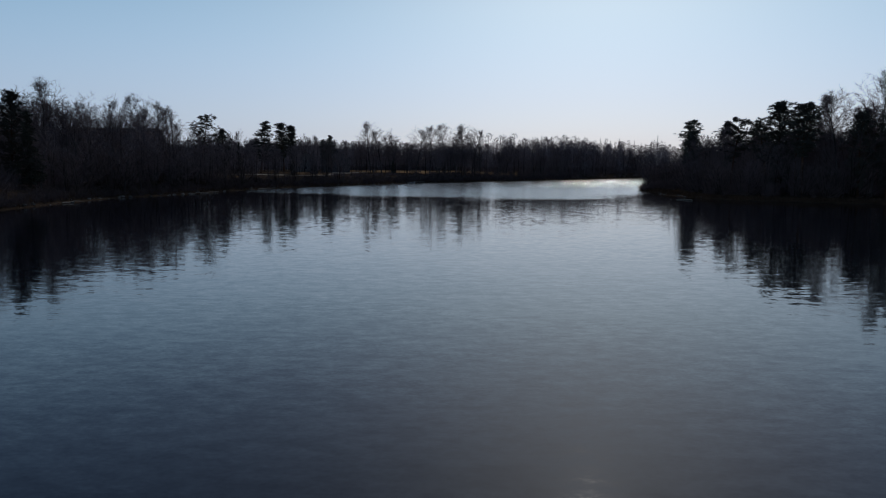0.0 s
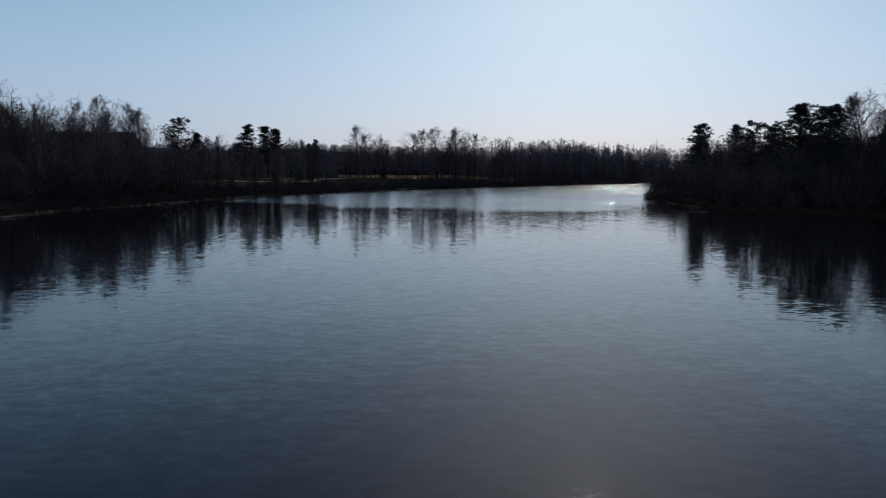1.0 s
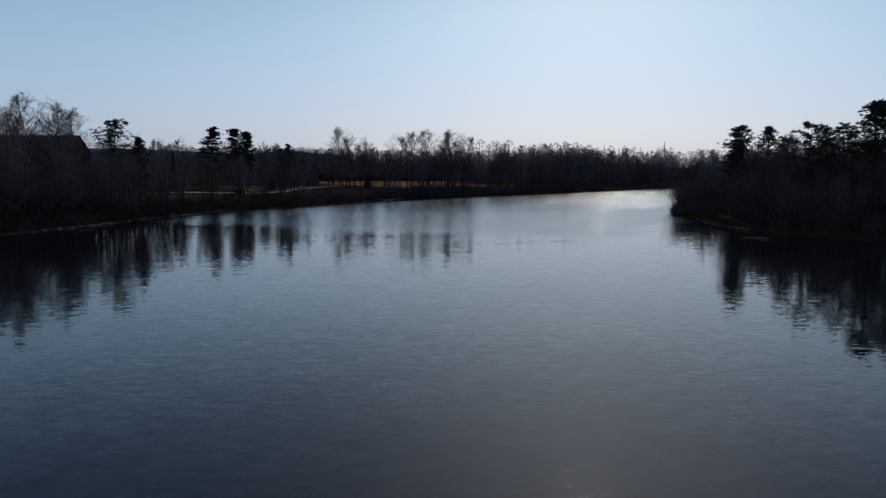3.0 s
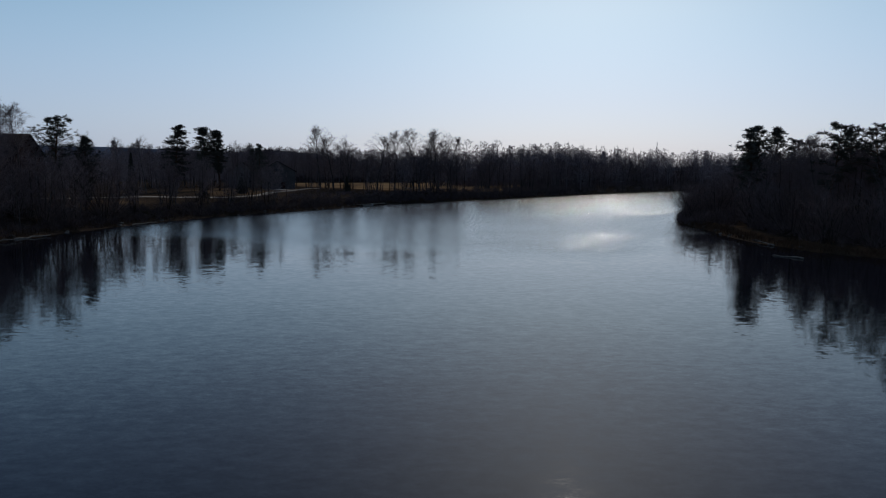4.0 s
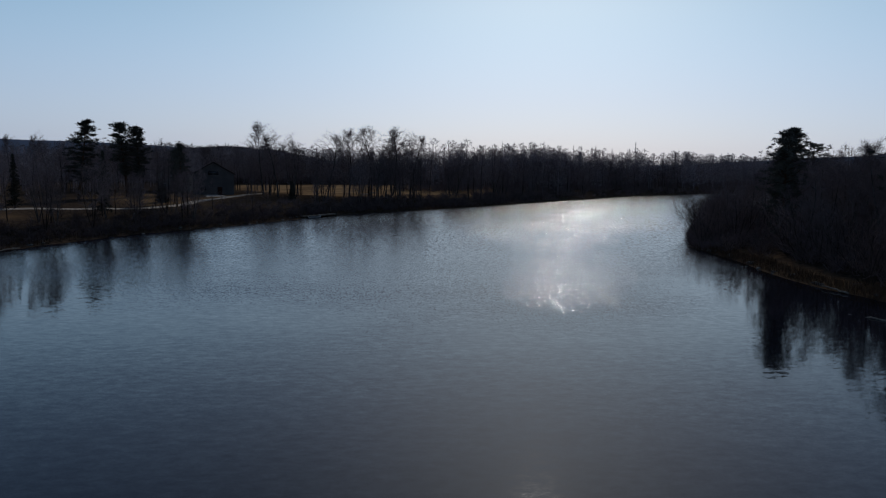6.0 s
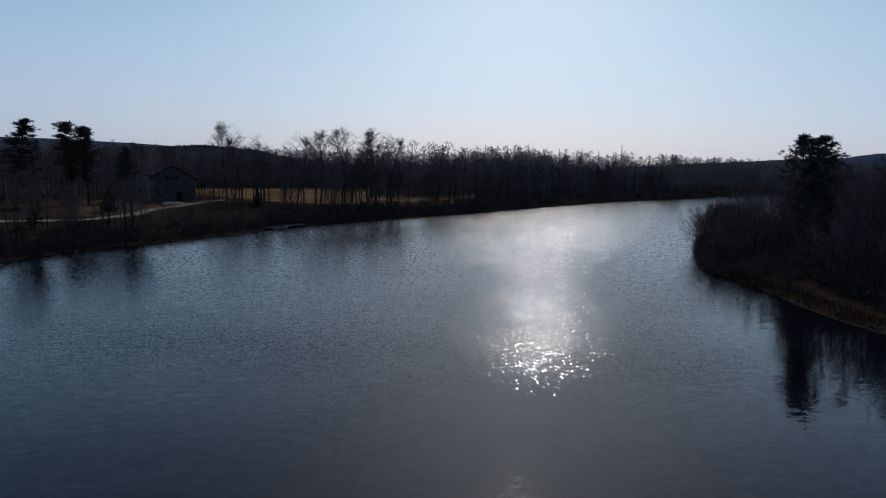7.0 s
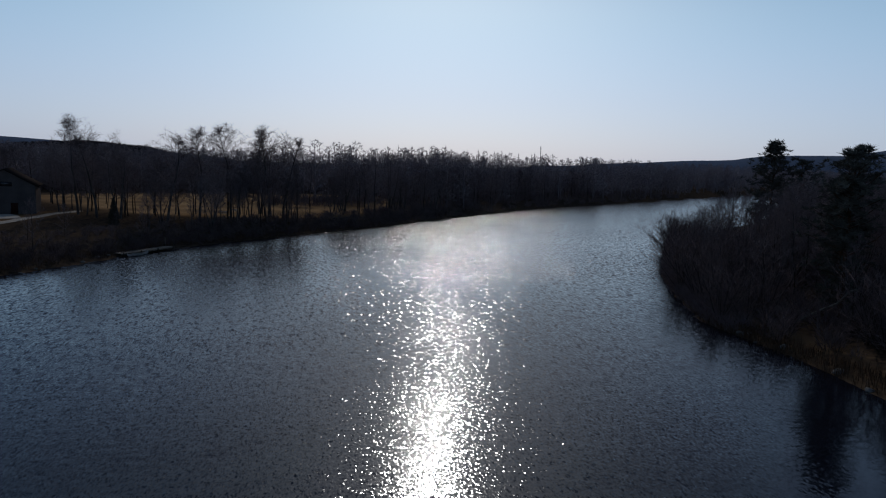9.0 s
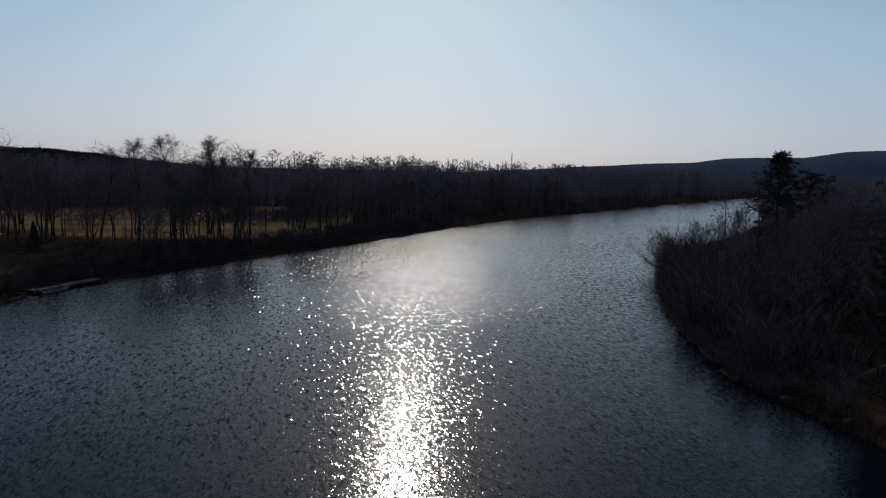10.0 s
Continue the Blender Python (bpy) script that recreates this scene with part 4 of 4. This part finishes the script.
woods("undergrowth", spots([(-62, 374), (-12, 388), (26, 397), (66, 372), (110, 425), (60, 440), (-120, 430), (-150, 380)], 3.4, 97), 2.0, 5.0, 98, -1, "leafless brush at the meadow's edge")
woods("undergrowth", bank(INNER, 3.0, 30, 0.2, 99, 134, 262, -1), 1.2, 4.0, 100, -1, "leafless brush on the wooded spit")
woods("far_woods", bank(OUTER, 5, 50, 0.8, 101, 560, 850), 13, 19.5, 102, 0.25, "distant leafless woods where the river bends away")
woods("far_woods", bank(INNER, 4, 40, 0.9, 103, 300, 700, -1), 9, 15, 104, 0.2, "distant leafless woods on the far inner bank")
woods("far_woods", arc(640, 4, 60, 2.6, 105) + arc(820, 4, 60, 5.0, 106), 11, 17, 108, 0.3, "far belts of bare trees across the plain")
woods("far_woods", arc(470, -45, 2, 2.6, 109) + arc(600, -45, 8, 4.0, 110), 10, 16, 112, 0.25, "far belts of bare trees behind the village")


# ---- houses ----
RED = material("dark_red_boards", (0.022, 0.010, 0.008), (0.04, 0.017, 0.014), 0.8, stretch=(3, 3, 0.3))
GREY_WALL = material("grey_render", (0.07, 0.062, 0.062), (0.105, 0.094, 0.094), 0.5)
WHITE_WALL = material("pale_render", (0.13, 0.125, 0.118), (0.19, 0.182, 0.172), 0.5)
ROOF = material("dark_roof_tiles", (0.016, 0.013, 0.013), (0.032, 0.027, 0.025), 1.0)
PALE_PAINT = material("worn_pale_paint", (0.22, 0.22, 0.225), (0.32, 0.32, 0.325), 1.2)
METAL = material("galvanised_steel", (0.18, 0.18, 0.19), (0.28, 0.28, 0.29), 2.0, rough=0.5)
GLASS = bpy.data.materials.new("window_glass")
GLASS.use_nodes = True
GLASS.node_tree.nodes["Principled BSDF"].inputs["Base Color"].default_value = (0.015, 0.017, 0.02, 1)
GLASS.node_tree.nodes["Principled BSDF"].inputs["Roughness"].default_value = 0.06


def opening(root, name, x, y, z, w, h, frame_mat, leaf):
    """A window or door set on the front wall at y: a frame of four bars, 5 cm proud, round a pane or leaf."""
    fr = Shape()
    b = 0.1
    for lo, hi in (((x - w / 2 - b, z - b), (x + w / 2 + b, z)), ((x - w / 2 - b, z + h), (x + w / 2 + b, z + h + b)), ((x - w / 2 - b, z), (x - w / 2, z + h)), ((x + w / 2, z), (x + w / 2 + b, z + h))):
        fr.box((lo[0], y - 0.06, lo[1]), (hi[0], y + 0.05, hi[1]))
    if name == "window":
        fr.box((x - 0.03, y - 0.05, z), (x + 0.03, y + 0.05, z + h))
    ob = part(name, fr, frame_mat, root)
    pane = Shape()
    pane.box((x - w / 2, y - 0.02, z), (x + w / 2, y + 0.04, z + h))
    part("pane" if leaf is GLASS else "leaf", pane, leaf, ob)


def house(name, label, x, y, turn, width, length, eaves, ridge, wall):
    """A house with its gable to the front (-y), a wall body and two roof slopes with thickness."""
    root = tagged(new(name), label, "house")
    w, l = width / 2, length / 2
    body = Shape()
    front = [(-w, -l, -0.5), (w, -l, -0.5), (w, -l, eaves), (0, -l, ridge), (-w, -l, eaves)]
    back = [(a, l, c) for a, _, c in front]
    body.poly(front)
    body.poly(back[::-1])
    for i in range(5):
        j = (i + 1) % 5
        body.poly([front[j], front[i], back[i], back[j]])
    part("wall", body, wall, root)
    k = (ridge - eaves) / w
    for s in (-1, 1):
        roof = Shape()
        o, t = 0.45, 0.18
        lo = [(0, -l - o, ridge + 0.02), (s * (w + o), -l - o, eaves - k * o + 0.02), (s * (w + o), l + o, eaves - k * o + 0.02), (0, l + o, ridge + 0.02)]
        hi = [(a, b, c + t) for a, b, c in lo]
        roof.add(lo + hi, [(0, 1, 2), (0, 2, 3), (4, 6, 5), (4, 7, 6), (0, 4, 5), (0, 5, 1), (1, 5, 6), (1, 6, 2), (2, 6, 7), (2, 7, 3), (3, 7, 4), (3, 4, 0)])
        part("roof", roof, ROOF, root)
    root.matrix_basis = pose(x, y, level(x, y), 0, 0, turn)
    return root


barn = house("barn", "long dark red wooden barn behind bare trees", -104, 231, 90, 13, 27, 9.0, 14.0, RED)
for x in (-3, 0, 3):
    opening(barn, "window", x, -13.5, 2.2, 1.0, 1.2, RED, GLASS)
grey = house("grey_house", "grey gabled house with a dark attic window beside the path", -43, 286, 12, 10.5, 12, 5.6, 8.6, GREY_WALL)
opening(grey, "window", 0.0, -6.0, 5.4, 2.6, 0.9, GREY_WALL, GLASS)
opening(grey, "door", 1.6, -6.0, 0.1, 1.2, 2.1, GREY_WALL, RED)
opening(grey, "window", -2.6, -6.0, 1.2, 1.3, 1.2, GREY_WALL, GLASS)
pale = house("white_house", "pale two-storey gabled house on the lawn", -57, 299, 10, 8.5, 12, 5.0, 7.8, WHITE_WALL)
for x in (-2.6, 0.0, 2.6):
    for z in (1.0, 3.5):
        opening(pale, "window", x, -6.0, z, 0.9, 1.2, PALE_PAINT, GLASS)


# ---- path on the lawn ----
def ribbon(name, line, width, mat, label, category, lift=0.05):
    """A strip laid on the ground along a line."""
    pts = []
    for (ax, ay), (bx, by) in zip(line[:-1], line[1:]):
        n = max(2, int(math.hypot(bx - ax, by - ay) / 1.2))
        pts += [(ax + (bx - ax) * k / n, ay + (by - ay) * k / n) for k in range(n)]
    p = np.array(pts)
    for _ in range(12):
        p[1:-1] = (p[:-2] + 2 * p[1:-1] + p[2:]) / 4
    d = np.gradient(p, axis=0)
    d /= np.linalg.norm(d, axis=1)[:, None]
    side = np.stack([-d[:, 1], d[:, 0]], 1) * width / 2
    cols = [p + side * k * (1 + 0.12 * np.sin(np.arange(len(p)) * 0.7 + k))[:, None] for k in (-1, -0.5, 0, 0.5, 1)]
    v = np.concatenate([np.column_stack([c, heights(c) + lift - (0.10 if k in (0, 4) else 0)]) for k, c in enumerate(cols)])
    n = len(p)
    i = np.concatenate([np.arange(n - 1) + k * n for k in range(4)])
    f = np.concatenate([np.stack([i, i + n + 1, i + n], 1), np.stack([i, i + 1, i + n + 1], 1)])
    me = mesh_of(name, v, f, mat)
    me.shade_smooth()
    tagged(new(name, me), label, category, kind="structure")


ribbon("path", [(-84, 204), (-62, 213), (-50, 219), (-43, 223.5), (-39.5, 229), (-37.8, 238), (-37.4, 252), (-35.5, 265), (-33.3, 278), (-31, 291)], 2.6, GRAVEL, "pale gravel path along the lawn", "path", 0.10)
ribbon("pavement", [(-38, 268), (-39.5, 274), (-42, 278)], 5.0, GRAVEL, "pale gravel yard before the house", "yard", 0.08)


# ---- the jetty, a boat and the mast ----
def build_jetty():
    root = tagged(new("jetty"), "low grey wooden jetty lying along the bank", "jetty")
    length, wide, top = 11.0, 1.8, 0.5
    for s in (-0.7, 0.7):
        beam = Shape()
        beam.box((0, s - 0.06, top - 0.25), (length, s + 0.06, top - 0.04))
        part("beam", beam, DRIFTWOOD, root)
    plank = Shape()
    plank.box((0, -wide / 2, top - 0.04), (0.19, wide / 2, top))
    me = plank.mesh("plank", DRIFTWOOD)
    for k in range(int(length / 0.21)):
        ob = part("plank", me, DRIFTWOOD, root)
        ob.location = (k * 0.21, 0.03 * math.sin(k * 2.3), 0.006 * math.sin(k * 1.7))
    for x in (0.3, 3.8, 7.3, 10.7):
        for s in (-0.86, 0.86):
            post = Shape()
            post.tube([(x, s, -1.6), (x, s, 0.9 if x > 10 else 0.62)], [0.09, 0.085], 8)
            part("post", post, DARK_BARK, root)
    pole = Shape()
    pole.tube([(10.9, 0.95, -1.4), (10.92, 0.97, 1.9)], [0.06, 0.045], 6)
    part("mooring_pole", pole, DRIFTWOOD, root)
    root.matrix_basis = pose(-13.2, 238.6, 0, 0, 0, math.degrees(math.atan2(10.0, 6.6)))


def build_boat(x, y, turn):
    """A small open rowing boat: hull of ribs, a rim and two seats."""
    root = tagged(new("rowing_boat"), "small pale rowing boat moored at the jetty", "boat")
    n, rows = 13, 7
    v = []
    for i in range(n):
        u = i / (n - 1)
        half = 0.72 * math.sin(math.pi * min(1, 0.16 + 0.84 * u) ** 0.8) + 0.02
        keel = -0.16 + 0.32 * abs(u - 0.45) ** 2.5 * 2
        for j in range(rows):
            a = math.pi * (j / (rows - 1) - 0.5)
            v.append((4.2 * (u - 0.5), half * math.sin(a), keel + (0.46 + 0.22 * abs(u - 0.4)) * (1 - math.cos(a) ** 0.7)))
    idx = [(i * rows + j, (i + 1) * rows + j, (i + 1) * rows + j + 1, i * rows + j + 1) for i in range(n - 1) for j in range(rows - 1)]
    outer = np.array(v)
    inner = outer * (0.97, 0.9, 1) + (0, 0, 0.03)
    hull = Shape()
    tri = [t for q in idx for t in ((q[0], q[1], q[2]), (q[0], q[2], q[3]))]
    hull.add(outer, tri)
    hull.add(inner, [t[::-1] for t in tri])
    part("hull", hull, PALE_PAINT, root)
    for s in (0, rows - 1):
        rim = Shape()
        rim.tube([outer[i * rows + s] for i in range(n)], [0.035] * n, 5)
        part("rim", rim, DRIFTWOOD, root)
    for sx in (-0.7, 0.6):
        seat = Shape()
        seat.box((sx - 0.13, -0.6, 0.2), (sx + 0.13, 0.6, 0.235))
        part("seat", seat, DRIFTWOOD, root)
    root.matrix_basis = pose(x, y, 0.06, 0, 0, turn)


def build_mast():
    root = tagged(new("radio_mast"), "thin grey steel mast above the far woods", "mast")
    legs = [(0.35 * math.cos(a), 0.35 * math.sin(a)) for a in (0, 2.094, 4.189)]
    for x, y in legs:
        leg = Shape()
        leg.tube([(x, y, -0.3), (x * 0.5, y * 0.5, 22)], [0.07, 0.05], 4)
        part("leg", leg, METAL, root)
    for k in range(11):
        f = 1 - 0.5 * k / 11
        for i in range(3):
            (ax, ay), (bx, by) = legs[i], legs[(i + 1) % 3]
            brace = Shape()
            brace.tube([(ax * f, ay * f, 2 * k), (bx * f, by * f, 2 * k + 2)], [0.03, 0.03], 3)
            part("brace", brace, METAL, root)
    root.matrix_basis = pose(131, 449, level(131, 449))


build_jetty()
build_boat(-10.6, 240.6, 62)
build_mast()


# ---- driftwood, stones, reeds ----
def log_thing(name, label, a, b, r0, r1, mat, seed, snags=3):
    """A fallen stem from a to b with a few broken stubs."""
    rng_l = random.Random(seed)
    a, b = np.array(a, float), np.array(b, float)
    root = tagged(new(name), label, "log")
    root.location = a
    d = b - a
    pts = [d * k / 6 + np.array([rng_l.gauss(0, 0.02) * np.linalg.norm(d) * (0 < k < 6) for _ in range(3)]) for k in range(7)]
    body = Shape()
    body.tube(pts, [r0 + (r1 - r0) * k / 6 for k in range(7)], 7)
    part("stem", body, mat, root)
    for _ in range(snags):
        q = along(pts, rng_l.uniform(0.3, 0.95))
        s = Shape()
        s.tube([q, q + tilted(unit(d), radians(rng_l.uniform(35, 75)), rng_l.uniform(0, 6.28)) * rng_l.uniform(0.4, 1.2)], [r1 * 0.7, r1 * 0.2], 4)
        part("branch_stub", s, mat, root)


log_thing("leaning_log", "pale bare fallen birch stem leaning on the thicket", (57.6, 184.4, level(57.6, 184.4)), (60.0, 178.9, 5.0), 0.14, 0.07, DRIFTWOOD, 1)
log_thing("drifting_log", "pale log floating in the shallow water", (46.6, 136.2, 0.10), (43.9, 140.8, 0.0), 0.12, 0.05, DRIFTWOOD, 4, 0)
log_thing("driftwood_log", "pale driftwood log lying at the tip of the spit", (51.2, 190.8, 0.05), (53.0, 191.6, 0.2), 0.10, 0.06, DRIFTWOOD, 2, 1)
for seed, (x, y, dx, dy) in enumerate(((-51.3, 147.5, 2.6, 3.4), (-50.6, 152.5, 2.4, 4.6), (-57.8, 112, 0.5, 4.0), (-44.6, 176, 2.2, 5.0), (50.0, 150, -0.6, 3.4))):
    log_thing("driftwood_log", "grey driftwood branch washed up at the water's edge", (x, y, 0.12), (x + dx, y + dy, 0.22), 0.11, 0.04, DRIFTWOOD, 10 + seed, 2)


def stone_mesh(seed):
    rng_s = random.Random(seed)
    bm = bmesh.new()
    bmesh.ops.create_icosphere(bm, subdivisions=2, radius=1.0)
    for v in bm.verts:
        v.co *= 1 + 0.28 * noise.noise(v.co * 1.3 + Vector((seed * 7.1, 0, 0)))
        v.co.z *= 0.6
    me = bpy.data.meshes.new("boulder")
    bm.to_mesh(me)
    bm.free()
    me.materials.append(STONE)
    return me


STONES = [stone_mesh(s) for s in range(4)]
rng = random.Random(8)
for x, y in bank(OUTER, -0.7, 0.9, 1.9, 121, 100, 168) + bank(INNER, -0.3, 1.2, 3.2, 122, 146, 190, -1) + bank(OUTER, -0.4, 0.9, 5.0, 123, 168, 240):
    ob = tagged(new("boulder", STONES[rng.randrange(4)]), "rounded grey stone at the water's edge", "stone", "stones along the water line")
    s = rng.uniform(0.14, 0.42)
    ob.matrix_basis = pose(x, y, max(-0.02, level(x, y)) + s * 0.12, rng.uniform(-15, 15), rng.uniform(-15, 15), rng.uniform(0, 360)) @ Matrix.Diagonal((s * rng.uniform(0.9, 1.6), s, s, 1))


def reeds(name, places, lo, hi, seed, label):
    """Dry stalks and blades: each a thin three-sided leaf, bent at the tip."""
    rng_r = np.random.RandomState(seed)
    p = np.array(places)
    n = len(p)
    z = np.maximum(heights(p), -0.1)
    h = rng_r.uniform(lo, hi, n)
    a = rng_r.uniform(0, 6.28, n)
    lean = rng_r.uniform(0.05, 0.75, n)
    w = rng_r.uniform(0.012, 0.03, n)
    base = np.column_stack([p, z])
    side = np.column_stack([np.cos(a + 1.57), np.sin(a + 1.57), np.zeros(n)]) * w[:, None]
    out = np.column_stack([np.cos(a), np.sin(a), np.zeros(n)])
    mid = base + out * (h * lean * 0.35)[:, None] + np.column_stack([np.zeros((n, 2)), h * 0.6])
    tip = base + out * (h * lean)[:, None] + np.column_stack([np.zeros((n, 2)), h * (1 - 0.45 * lean)])
    v = np.stack([base - side, base + side, mid - side * 0.8, mid + side * 0.8, tip], 1).reshape(-1, 3)
    k = np.arange(n)[:, None] * 5
    f = np.concatenate([k + (0, 1, 3), k + (0, 3, 2), k + (2, 3, 4)])
    tagged(new(name, mesh_of(name, v, f, REED)), label, "reeds", kind="stuff")


reeds("dry_reeds", bank(INNER, -0.3, 2.6, 0.011, 131, 124, 196, -1), 0.4, 1.1, 1, "straw-coloured flattened reeds along the spit")
reeds("dry_reeds", bank(OUTER, 0.0, 3.0, 0.03, 132, 98, 300), 0.4, 1.2, 2, "dry brown reeds and stalks along the bank")


def bench(x, y, turn):
    root = tagged(new("picnic_bench"), "small pale wooden bench at the meadow's edge", "bench", "benches by the meadow")
    for k in range(3):
        slat = Shape()
        slat.box((-0.9, -0.24 + 0.17 * k, 0.42), (0.9, -0.1 + 0.17 * k, 0.46))
        part("slat", slat, PALE_PAINT, root)
    for s in (-0.7, 0.7):
        leg = Shape()
        leg.box((s - 0.05, -0.22, -0.1), (s + 0.05, 0.22, 0.42))
        part("leg", leg, DRIFTWOOD, root)
    back = Shape()
    back.box((-0.9, 0.26, 0.6), (0.9, 0.31, 0.85))
    part("backrest", back, PALE_PAINT, root)
    for s in (-0.7, 0.7):
        strut = Shape()
        strut.box((s - 0.04, 0.20, 0.3), (s + 0.04, 0.26, 0.8))
        part("strut", strut, DRIFTWOOD, root)
    root.matrix_basis = pose(x, y, level(x, y), 0, 0, turn)


bench(-1.6, 286.4, 20)
bench(0.2, 291.5, -15)
